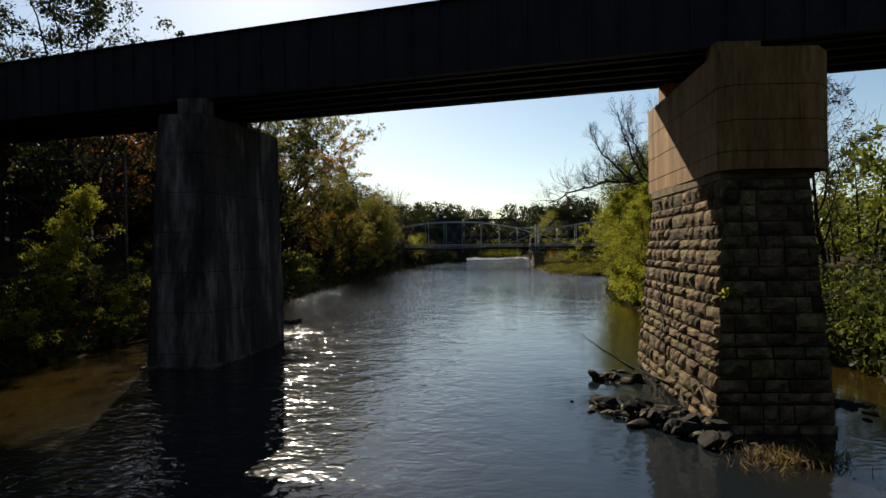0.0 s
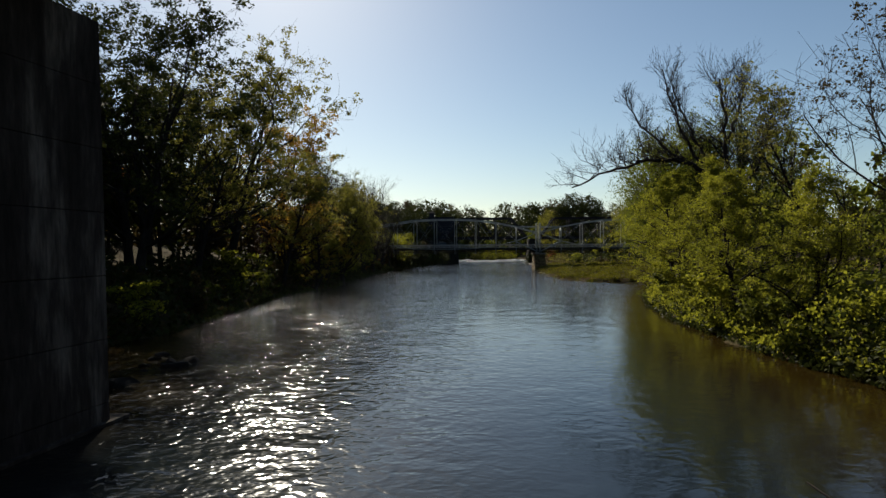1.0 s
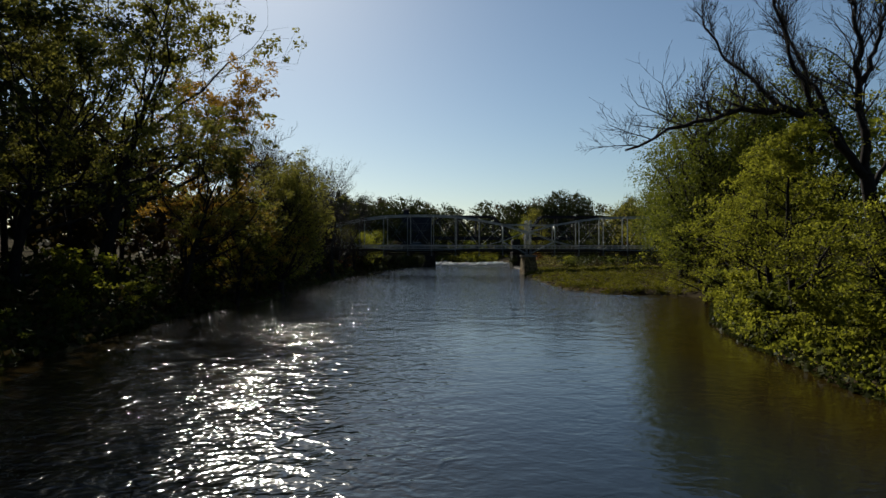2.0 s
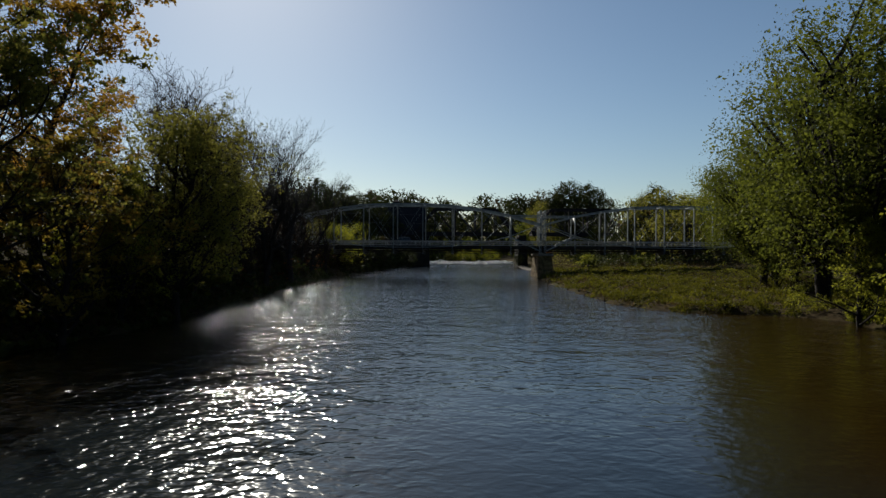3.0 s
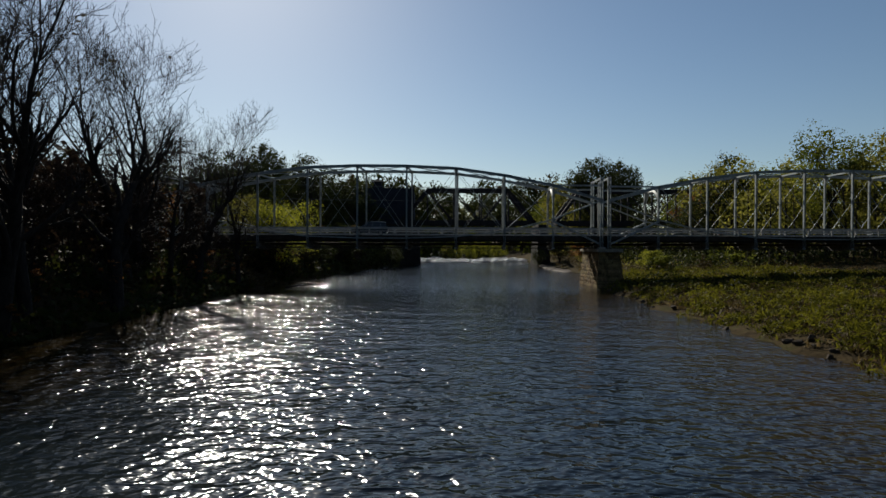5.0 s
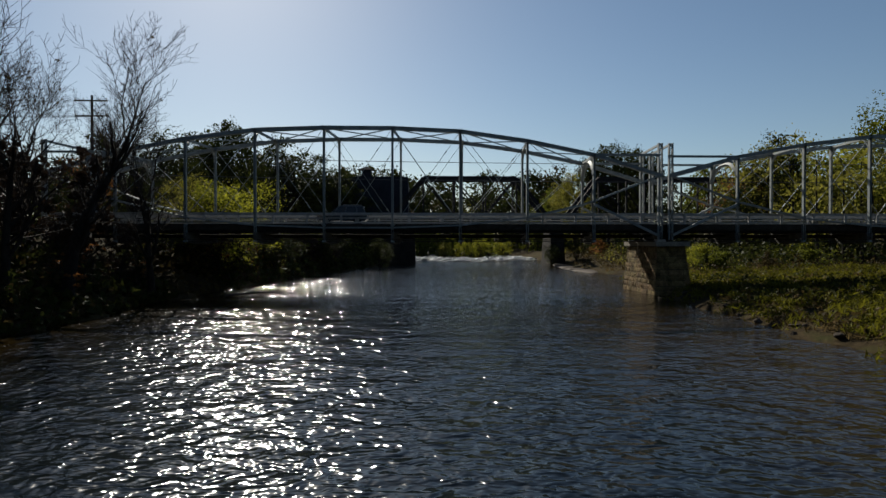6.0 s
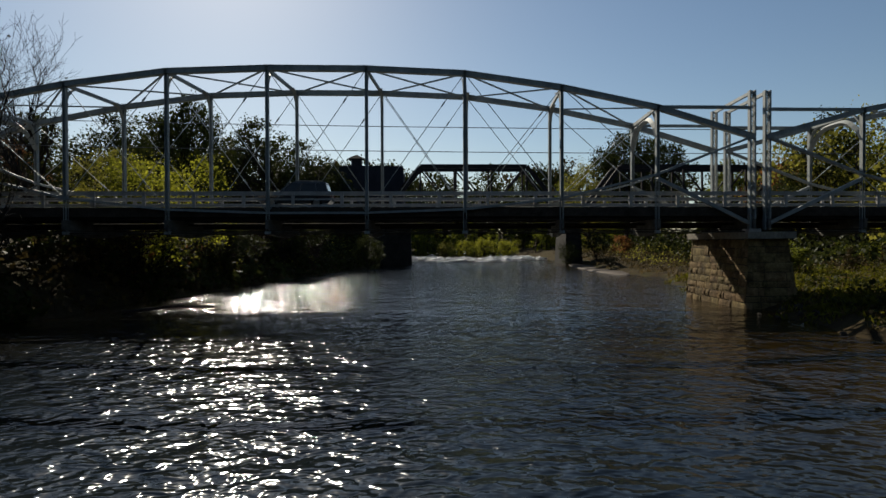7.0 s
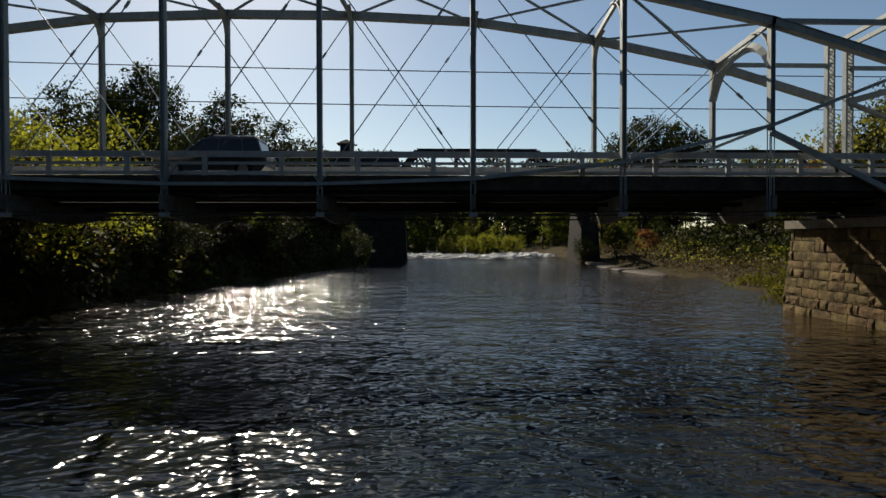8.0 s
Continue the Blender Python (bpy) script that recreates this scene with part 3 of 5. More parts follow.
def concrete_pier():
    p = thing("bridge_pier", "tall weathered concrete railway pier standing in the river", "bridge pier", "railway piers")
    foot = [(-16.8, 32.3), (-16.4, 31.9), (-13.1, 31.9), (-12.6, 32.4), (-11.4, 42.2), (-11.8, 42.8), (-15.3, 42.8), (-15.8, 42.3)]
    head = [(-16.55, 33.7), (-16.3, 33.4), (-13.7, 33.4), (-13.4, 33.8), (-11.7, 42.1), (-12.1, 42.5), (-15, 42.5), (-15.4, 42.1)]
    core = [(x * 0.995 - 0.06, y * 0.999 + 0.04) for x, y in head]
    n = 7
    for k in range(n):
        z0, z1 = -1.6 + 16.9 * k / n, -1.6 + 16.9 * (k + 1) / n - 0.03
        mix = lambda f: [(a + (c - a) * f, d + (e - d) * f) for (a, d), (c, e) in zip(foot, head)]
        part("concrete_lift", prism(mix(k / n), mix((k + 1) / n), z0, z1).mesh("concrete_lift", "concrete"), p)
    part("core", prism(core, core, -1.6, 15.3).mesh("core", "mortar"), p)
    for off in (0.0, 7.2):
        x = -14.4
        y = min(max(rail_line(x, off), 34.2), 41.4)
        part("bearing_block", Shape().box((x - 0.9, y - 0.6, 15.3), (x + 0.9, y + 0.6, 16.3)).mesh("bearing_block", "concrete"), p)
    base = [(-17, 31.6), (-12.6, 31.6), (-11.2, 43), (-15.8, 43)]
    part("footing", prism(base, [(x * 0.99, y) for x, y in base], -1.8, 0.12).mesh("footing", "concrete"), p)
    return p


concrete_pier()


# ---- lenticular road truss bridge ----
P = 6.25
TOP = (11.2, 13.05, 14.3, 15.15, 15.4, 15.4, 15.15, 14.3, 13.05, 11.2)
LOW = (11.2, 8.75, 7.2, 6.5, 6.28, 6.28, 6.5, 7.2, 8.75, 11.2)
NEAR_Y, FAR_Y, SKEW = 205.45, 211.8, 0.6


def laced_column(x, y, z0, z1, w=0.32, d=0.3):
    """Two flats joined by zigzag lacing."""
    s = Shape()
    for sx in (-1, 1):
        s.box((x + sx * w / 2 - 0.05, y - d / 2, z0), (x + sx * w / 2 + 0.05, y + d / 2, z1))
    z = z0
    flip = 1
    while z + 0.3 < z1:
        for sy in (-1, 1):
            s.beam((x - flip * w / 2, y + sy * d / 2, z), (x + flip * w / 2, y + sy * d / 2, z + 0.3), 0.015, 0.05)
        z += 0.3
        flip = -flip
    return s


def truss_span(x_of, name, label, rise=1.0):
    """One span; x_of(k) is the place of panel point k of the near truss."""
    tops = [z if z < 12 else 11.2 + (z - 11.2) * rise for z in TOP]
    br = thing(name, label, "bridge", "road truss spans")
    for side, y in ((0, NEAR_Y), (1, FAR_Y)):
        X = [x_of(k) + SKEW * side for k in range(10)]
        for k in range(9):
            a, c = Vector((X[k], y, tops[k])), Vector((X[k + 1], y, tops[k + 1]))
            e = (c - a).normalized() * 0.08
            top = Shape().beam(a - e, c + e, 0.42, 0.3)
            top.beam(a - e + Vector((0, 0, 0.17)), c + e + Vector((0, 0, 0.17)), 0.5, 0.03)
            part("top_chord", top.mesh("top_chord", "paint"), br)
        for k in range(9):
            low = Shape()
            for dy in (-0.16, -0.06, 0.06, 0.16):
                low.beam((X[k], y + dy, LOW[k]), (X[k + 1], y + dy, LOW[k + 1]), 0.035, 0.14)
            part("eyebar", low.mesh("eyebar", "paint"), br)
        for k in range(1, 9):
            w, t, d = 0.1, 0.03, 0.15
            outline = [(-w, -d), (-w + t, -d), (-w + t, -t), (w - t, -t), (w - t, -d), (w, -d), (w, d), (w - t, d), (w - t, t), (-w + t, t), (-w + t, d), (-w, d)]
            outline = [(X[k] + u, y + v) for u, v in outline]
            post = part("post", prism(outline, outline, LOW[k] - 0.2, tops[k]).mesh("post", "paint"), br)
            for dx in (-0.09, 0.09):
                for dy in (-0.1, 0.1):
                    part("hanger_rod", Shape().tube([(X[k] + dx, y + dy, 5.0), (X[k] + dx, y + dy, LOW[k] - 0.1)], 0.025, 5).mesh("hanger_rod", "paint"), post)
            part("hanger_plate", Shape().box((X[k] - 0.16, y - 0.16, 4.95), (X[k] + 0.16, y + 0.16, 5.12)).mesh("hanger_plate", "paint"), post)
        for k in range(1, 8):
            for a, b in (((X[k], LOW[k]), (X[k + 1], tops[k + 1])), ((X[k], tops[k]), (X[k + 1], LOW[k + 1]))):
                s = Shape()
                s.beam((a[0], y - 0.06, a[1]), (b[0], y - 0.06, b[1]), 0.04, 0.04)
                m = Vector((a[0], y - 0.06, a[1])).lerp(Vector((b[0], y - 0.06, b[1])), 0.22)
                e = (Vector((b[0], 0, b[1])) - Vector((a[0], 0, a[1]))).normalized() * 0.16
                s.beam(m - e, m + e, 0.09, 0.09)
                part("tie_rod", s.mesh("tie_rod", "paint"), br)
        for k in (0, 9):
            part("end_post", laced_column(X[k], y, 5.15, 14.2).mesh("end_post", "paint"), br)
            n = 1 if k == 0 else 8
            part("end_strut", Shape().beam((X[n], y, tops[n] + 0.05), (X[k], y, tops[n] + 0.05), 0.18, 0.2).mesh("end_strut", "paint"), br)
            part("end_brace", Shape().beam((X[n], y, 8.5), (X[k], y, 5.5), 0.2, 0.22).mesh("end_brace", "paint"), br)
    for k in range(10):
        a, b = x_of(k), x_of(k) + SKEW
        z = tops[k] if 0 < k < 9 else 14.0
        if 0 < k < 9:
            part("cross_strut", Shape().beam((a, NEAR_Y, z), (b, FAR_Y, z), 0.14, 0.22).mesh("cross_strut", "paint"), br)
        # fish-bellied floor beam
        s = Shape()
        sec = []
        for u in np.linspace(0, 1, 9):
            c = Vector((a, NEAR_Y - 0.35, 0)).lerp(Vector((b, FAR_Y + 0.35, 0)), float(u))
            low_z = 5.15 - 0.42 * math.sin(math.pi * u) ** 0.7 if 0 < u < 1 else 5.25
            sec.append([(c.x - 0.09, c.y, low_z), (c.x + 0.09, c.y, low_z), (c.x + 0.09, c.y, 5.85), (c.x - 0.09, c.y, 5.85)])
        vs = [q for r in sec for q in r]
        s.add(vs, [(i * 4 + m, i * 4 + (m + 1) % 4, i * 4 + 4 + (m + 1) % 4, i * 4 + 4 + m) for i in range(8) for m in range(4)] + [(3, 2, 1, 0), (32, 33, 34, 35)])
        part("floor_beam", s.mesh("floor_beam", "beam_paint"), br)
        if 0 < k < 9:
            for yy, xx, sgn in ((NEAR_Y, a, 1), (FAR_Y, b, -1)):
                arc = [(xx, yy + sgn * 1.5 * (1 - math.cos(t)), z - 1.5 * (1 - math.sin(t))) for t in np.linspace(0, math.pi / 2, 6)]
                brace = Shape()
                for u, v in zip(arc[:-1], arc[1:]):
                    brace.beam(u, v, 0.22, 0.07, (0, sgn, -1))
                part("knee_brace", brace.mesh("knee_brace", "paint"), br)
        if 1 <= k < 8:
            c, d = x_of(k + 1), x_of(k + 1) + SKEW
            for p, q in (((a, NEAR_Y, tops[k]), (d, FAR_Y, tops[k + 1])), ((b, FAR_Y, tops[k]), (c, NEAR_Y, tops[k + 1]))):
                part("wind_brace", Shape().beam(p, q, 0.09, 0.09).mesh("wind_brace", "paint"), br)
    for k in (1, 8):
        # arched portal plate
        a, b = x_of(k), x_of(k) + SKEW
        arch = []
        for u in np.linspace(0, 1, 15):
            c = Vector((a, NEAR_Y, tops[k] - 0.35 - 1.5 * abs(2 * u - 1) ** 3)).lerp(Vector((b, FAR_Y, tops[k] - 0.35 - 1.5 * abs(2 * u - 1) ** 3)), float(u))
            arch.append(c)
        s = Shape().tube(arch, 0.2, 4)
        part("portal", s.mesh("portal", "paint"), br)
    for k in (0, 9):
        a, b = x_of(k), x_of(k) + SKEW
        part("end_strut", Shape().beam((a, NEAR_Y, 14.1), (b, FAR_Y, 14.1), 0.15, 0.2).mesh("end_strut", "paint"), br)
    x0, x1 = sorted((x_of(0), x_of(9)))
    for i in range(7):
        y = NEAR_Y + 0.5 + i * 0.9
        part("stringer", Shape().beam((x0, y, 6.07), (x1 + 0.3, y, 6.07), 0.2, 0.43).mesh("stringer", "dark_steel"), br)
    part("deck", Shape().box((x0 - 0.5, NEAR_Y + 0.2, 6.3), (x1 + 0.9, FAR_Y - 0.2, 6.62)).mesh("deck", "deck_concrete"), br)
    for y in (NEAR_Y + 0.15, FAR_Y - 0.15):
        part("lower_strut", Shape().beam((x0, y, 5.02), (x1, y, 5.02), 0.12, 0.07).mesh("lower_strut", "rust_paint"), br)
    for y, z, r in ((NEAR_Y + 2.6, 5.6, 0.1), (FAR_Y - 1.4, 5.5, 0.16)):
        part("pipe", Shape().tube([(x0 - 0.4, y, z), (x1 + 0.6, y, z)], r, 10).mesh("pipe", "rust_paint", True), br)
    for k in range(9):
        for p, q in (((x_of(k), NEAR_Y), (x_of(k + 1) + SKEW, FAR_Y)), ((x_of(k) + SKEW, FAR_Y), (x_of(k + 1), NEAR_Y))):
            part("lateral_rod", Shape().tube([(*p, 5.18), (*q, 5.18)], 0.03, 5).mesh("lateral_rod", "rust_paint"), br)
    for y in (NEAR_Y + 0.13, FAR_Y - 0.19):
        part("fascia", Shape().box((x0 - 0.5, y, 6.05), (x1 + 0.9, y + 0.06, 6.64)).mesh("fascia", "rust_paint"), br)
    # unseen plank, added so the deck's shadow reaches further across the pier
    part("shadow_plank", Shape().box((x0 - 0.5, FAR_Y + 0.25, 5.96), (x1 + 0.9, FAR_Y + 2.3, 6.1)).mesh("shadow_plank", "wood"), br)
    for y, sgn in ((NEAR_Y + 0.45, -1), (FAR_Y - 0.45, 1)):
        r = part("railing", Shape().box((x0 - 0.4, y - 0.05, 7.42), (x1 + 0.8, y + 0.05, 7.68)).mesh("railing", "rail"), br)
        part("lower_rail", Shape().box((x0 - 0.4, y - 0.06, 6.70), (x1 + 0.8, y + 0.1, 6.85)).mesh("lower_rail", "rail"), r)
        part("middle_rail", Shape().box((x0 - 0.4, y - 0.03, 7.12), (x1 + 0.8, y + 0.03, 7.24)).mesh("middle_rail", "rail"), r)
        post = Shape().box((-0.1, -0.07, 6.6), (0.1, 0.07, 7.66)).mesh("rail_post", "rail")
        for k in range(18):
            o = part("rail_post", post, r)
            o.location = (x0 + 1.5 + k * P / 2, y + sgn * 0.08, 0)
    return br


truss_span(lambda k: 26.65 - P * k, "truss_bridge", "grey painted lenticular iron truss bridge with deck rails over river")
truss_span(lambda k: 27.65 + 6.4 * k, "truss_bridge", "second grey lenticular iron truss span over the meadow bank", 0.94)


def road_pier():
    p = thing("bridge_pier", "battered grey-brown stone pier of the road bridge", "bridge pier")
    foot = [(26.0, 205.0), (29.6, 205.0), (29.6, 213.9), (26.0, 213.9)]
    head = [(26.4, 205.4), (29.0, 205.4), (29.0, 213.5), (26.4, 213.5)]
    part("core", prism(foot, head, -1.6, 4.55).mesh("core", "mortar"), p)
    part("cap", Shape().box((26.1, 204.9, 4.56), (29.3, 213.8, 5.0)).mesh("cap", "capstone"), p, "pale weathered capstone course")
    for i, j in ((0, 1), (3, 0), (1, 2)):
        masonry_face(p, (*foot[i], 0), (*foot[j], 0), (*head[i], 0), (*head[j], 0), -0.2, 4.55, 0.52, (0.4, 0.7, 1.1, 1.6), "ashlar", 20 + i, (0.01, 0.09), 0.3)
    for y in (205.5, 211.7):
        part("bearing_block", Shape().box((26.25, y - 0.45, 5.0), (27.05, y + 0.45, 5.2)).mesh("bearing_block", "rail"), p)


road_pier()


# ---- trees ----
def skeleton_of(seed, height, trunk_r, spread, levels, kids, lean=(0, 0), clear=0.2, rise=0.2, droop=0.0, wild=0.17, shape="round", thin=0.014,
                tilts=(0.42, 0.85), taper=(0.4, 0.62)):
    """Branch pieces (p, q, r0, r1, level) of a tree, grown limb by limb."""
    rnd = random.Random(seed)
    pieces = []
    steps = (12, 6, 4, 2, 2)

    def grow(p, d, length, r, level):
        n = steps[level]
        step = length / n
        for i in range(n):
            f = (i + 1) / n
            pull = rise if level else 0.3
            d = (d + Vector((rnd.gauss(0, wild), rnd.gauss(0, wild), rnd.gauss(0, wild * 0.7))) * (0.5, 1.0, 0.85, 0.7, 0.6)[level]
                 + Vector((0, 0, pull * 0.4 - droop * f * (level > 0)))).normalized()
            if level == 0:
                d = (d + Vector((lean[0], lean[1], 0)) * 0.08).normalized()
                r1 = trunk_r * max(0.06, (1 - f) ** 0.8)
            else:
                r1 = max(r * (1 - 0.7 / n), thin * 0.7)
            q = p + d * step
            pieces.append((p, q, r, r1, level))
            if level < levels and f > (clear if level == 0 else 0.2):
                count = kids[level]
                count = int(count) + (rnd.random() < count - int(count))
                for _ in range(count):
                    side = d.orthogonal().normalized()
                    side.rotate(Matrix.Rotation(rnd.uniform(0, 2 * math.pi), 3, d))
                    tilt = rnd.uniform(*tilts)
                    nd = (d * (1 - tilt) + side * tilt + Vector((0, 0, 0.1))).normalized()
                    if level == 0:
                        g = (f - clear) / (1 - clear)
                        w = {"round": 0.55 + 0.75 * math.sin(math.pi * min(1, g * 0.8 + 0.12)), "cone": 1.25 - 0.85 * g, "vase": 0.7 + 0.35 * g}[shape]
                        ln = height * spread * w * rnd.uniform(0.65, 1.15)
                        if shape != "vase":
                            ln *= 1 - 0.35 * g
                    else:
                        ln = length * rnd.uniform(0.36, 0.62)
                    grow(q, nd, ln, max(r1 * rnd.uniform(*taper), thin), level + 1)
            p, r = q, r1

    grow(Vector((0, 0, -0.5)), Vector((lean[0] * 0.25, lean[1] * 0.25, 1)).normalized(), height * 0.92, trunk_r, 0)
    return pieces


def wood_mesh(pieces, mat):
    """Tapered tubes round the branch pieces."""
    vs, fs, base = [], [], 0
    for sides, chosen in ((8, [b for b in pieces if b[4] == 0]), (5, [b for b in pieces if b[4] == 1]), (3, [b for b in pieces if b[4] >= 2])):
        if not chosen:
            continue
        p = np.array([b[0] for b in chosen])
        q = np.array([b[1] for b in chosen])
        r0 = np.array([b[2] for b in chosen])[:, None, None]
        r1 = np.array([b[3] for b in chosen])[:, None, None]
        d = q - p
        d /= np.linalg.norm(d, axis=1, keepdims=True) + 1e-9
        ref = np.where(np.abs(d[:, 2:3]) > 0.9, np.array([[1.0, 0, 0]]), np.array([[0, 0, 1.0]]))
        a = np.cross(d, ref)
        a /= np.linalg.norm(a, axis=1, keepdims=True) + 1e-9
        b = np.cross(d, a)
        ang = np.linspace(0, 2 * np.pi, sides, endpoint=False)
        ring = a[:, None] * np.cos(ang)[None, :, None] + b[:, None] * np.sin(ang)[None, :, None]
        lo = p[:, None] + ring * r0
        hi = (q + d * r1[:, 0] * 0.3)[:, None] + ring * r1
        vs.append(np.concatenate([lo, hi], 1).reshape(-1, 3))
        i = np.arange(len(chosen))[:, None] * 2 * sides + base
        k = np.arange(sides)[None]
        k2 = (k + 1) % sides
        fs.append(np.stack([i + k, i + k2, i + sides + k2, i + sides + k], -1).reshape(-1, 4))
        base += len(chosen) * 2 * sides
    return array_mesh("trunk", np.concatenate(vs), np.concatenate(fs), mat, True)


def leaf_mesh(centres, sizes, mat, seed, droop=0.3, name="crown", wide=0.32):
    """One kite-shaped leaf at each centre, turned at random."""
    rs = np.random.RandomState(seed)
    n = len(centres)
    u = rs.normal(size=(n, 3))
    u[:, 2] -= droop
    u /= np.linalg.norm(u, axis=1, keepdims=True)
    v = np.cross(u, rs.normal(size=(n, 3)))
    v /= np.linalg.norm(v, axis=1, keepdims=True) + 1e-9
    s = sizes[:, None]
    c = centres
    quad = np.stack([c - u * s * 0.5, c + v * s * wide, c + u * s * 0.6, c - v * s * wide], 1)
    return array_mesh(name, quad.reshape(-1, 3), np.arange(n * 4).reshape(n, 4), mat)


def crown_points(pieces, count, jitter, level, seed, per=24):
    """Leaf places in separate tufts on the twigs, with open gaps between them."""
    rs = np.random.RandomState(seed)
    tw = [b for b in pieces if b[4] >= level]
    p = np.array([b[0] for b in tw])
    q = np.array([b[1] for b in tw])
    n = max(1, count // per)
    i = rs.choice(len(p), n)
    tuft = p[i] + (q[i] - p[i]) * rs.rand(n, 1) + rs.normal(size=(n, 3)) * jitter * 0.35
    reach = jitter * rs.uniform(0.45, 1.3, n)
    full = rs.uniform(0.3, 1.7, n) * reach
    j = rs.choice(n, count, p=full / full.sum())
    spread = rs.normal(size=(count, 3))
    spread *= (rs.rand(count) ** 0.4 * 1.6 / np.linalg.norm(spread, axis=1))[:, None] * (1.0, 1.0, 0.75)
    return tuft[j] + spread * reach[j, None]


KINDS = {}


def tree_kind(key, seed, height, trunk_r, spread, levels, kids, leaves, size, leaf, bark="bark", jitter=0.25, level=None, per=24, **how):
    """Builds the meshes of one kind of tree: trunk with limbs, and crown."""
    pieces = skeleton_of(seed, height, trunk_r, spread, levels, kids, **how)
    crown = None
    if leaves:
        rs = np.random.RandomState(seed + 7)
        c = crown_points(pieces, leaves, jitter, level or max(1, levels - 1), seed, per)
        c[:, 2] = np.maximum(c[:, 2], 0.1)
        crown = leaf_mesh(c, size * rs.uniform(0.55, 1.45, leaves), leaf, seed)
    top = max(b[1].z for b in pieces)
    KINDS[key] = (wood_mesh(pieces, bark), crown, top)


def lobed_kind(key, seed, height, width, base, lobes, leaves, size, leaf, bark="bark"):
    """A broad tree: limbs from one trunk into uneven lobes of leaf tufts, with gaps between them."""
    rs = np.random.RandomState(seed)
    crown_h = height * (1 - base)
    u = rs.normal(size=(lobes, 3))
    u /= np.linalg.norm(u, axis=1, keepdims=True)
    u *= rs.uniform(0.25, 1.0, (lobes, 1)) ** 0.5
    centre = u * (width * 0.37, width * 0.37, crown_h * 0.4) + (0, 0, height * base + crown_h * 0.47)
    centre[:, 0:2] *= (1.08 - 0.45 * np.clip((centre[:, 2:3] - height * 0.6) / (height * 0.4), 0, 1))
    r = rs.uniform(0.11, 0.2, lobes) * min(width, crown_h)
    tufts = 16
    v = rs.normal(size=(lobes, tufts, 3))
    v /= np.linalg.norm(v, axis=2, keepdims=True)
    tuft = (centre[:, None] + v * (r[:, None] * rs.uniform(0.5, 1.1, (lobes, tufts)))[..., None]).reshape(-1, 3)
    reach = np.repeat(r, tufts) * rs.uniform(0.2, 0.5, lobes * tufts)
    j = rs.choice(len(tuft), leaves, p=reach ** 1.5 / (reach ** 1.5).sum())
    ball = rs.normal(size=(leaves, 3))
    ball *= (rs.rand(leaves) ** 0.4 * 1.35 / np.linalg.norm(ball, axis=1))[:, None]
    c = tuft[j] + ball * reach[j, None]
    c[:, 2] = np.maximum(c[:, 2], 0.2)
    pieces = []
    sway = [Vector((rs.normal() * 0.012 * height * k, rs.normal() * 0.012 * height * k, height * 0.15 * k - 0.4)) for k in range(6)]
    for k in range(5):
        pieces.append((sway[k], sway[k + 1], 0.02 * height * (1 - 0.17 * k), 0.02 * height * (0.83 - 0.17 * k), 0))
    for q in centre:
        q = Vector(q)
        k = int(np.clip((q.z - 0.1 * height) / (0.15 * height) - 0.5, 1, 5))
        p = sway[k]
        m = p.lerp(q, 0.5) + Vector((0, 0, -0.03 * height))
        pieces += [(p, m, 0.007 * height, 0.005 * height, 1), (m, q, 0.005 * height, 0.002 * height, 2)]
        for _ in range(4):
            pieces.append((m.lerp(q, rs.rand()), q + Vector(rs.normal(size=3)) * 0.028 * height, 0.0016 * height, 0.0006 * height, 2))
    inner = np.linalg.norm(ball, axis=1) < 0.85
    sizes = size * rs.uniform(0.55, 1.45, leaves) * np.where(inner, 1.7, 1.0)
    KINDS[key] = (wood_mesh(pieces, bark), leaf_mesh(c, sizes, leaf, seed), height)


def tree(key, x, y, height, turn, label, category="tree", group="", wide=1.0):
    trunk, crown, h = KINDS[key]
    ob = thing("tree" if category != "shrub" else "shrub", label, category, group)
    s = height / h
    z = float(ground_height(x, y))
    ob.matrix_basis = Matrix.Translation((x, y, max(z, -0.4) - 0.05)) @ Matrix.Rotation(radians(turn), 4, "Z") @ Matrix.Diagonal((s * wide, s * wide, s, 1))
    part("trunk", trunk, ob)
    if crown:
        part("crown", crown, ob)
    return ob


tree_kind("tall", 11, 28, 0.5, 0.36, 3, (2.2, 1.1, 1.0), 14000, 0.31, "leaf_dark", clear=0.14, jitter=0.55)
tree_kind("broad", 33, 26, 0.55, 0.44, 3, (2.0, 1.4, 1.3), 15000, 0.29, "leaf_olive", clear=0.2, jitter=0.5, wild=0.18, per=30)
lobed_kind("tall_green", 12, 24, 14, 0.03, 78, 50000, 0.135, "leaf_green")
lobed_kind("river_willow", 87, 18, 12, 0.1, 34, 18000, 0.145, "leaf_olive")
tree_kind("rust", 13, 22, 0.4, 0.38, 3, (2.0, 1.1, 1.1), 12500, 0.24, "leaf_rust", clear=0.12, jitter=0.45)
tree_kind("amber", 43, 22, 0.4, 0.36, 3, (2.2, 1.2, 1.1), 13500, 0.25, "leaf_amber", clear=0.1, jitter=0.45)
tree_kind("yellow", 14, 14, 0.26, 0.46, 3, (1.8, 1.1, 1.1), 21000, 0.145, "leaf_yellow", clear=0.04, jitter=0.36, droop=0.12, shape="cone")
tree_kind("willow", 25, 15, 0.26, 0.46, 3, (1.8, 1.1, 1.1), 21000, 0.145, "leaf_yellow", clear=0.04, jitter=0.36, droop=0.2, lean=(-0.5, 0), shape="cone")
tree_kind("gold", 15, 14, 0.28, 0.42, 3, (2.4, 1.2, 1.2), 8000, 0.27, "leaf_gold", clear=0.06, jitter=0.34)
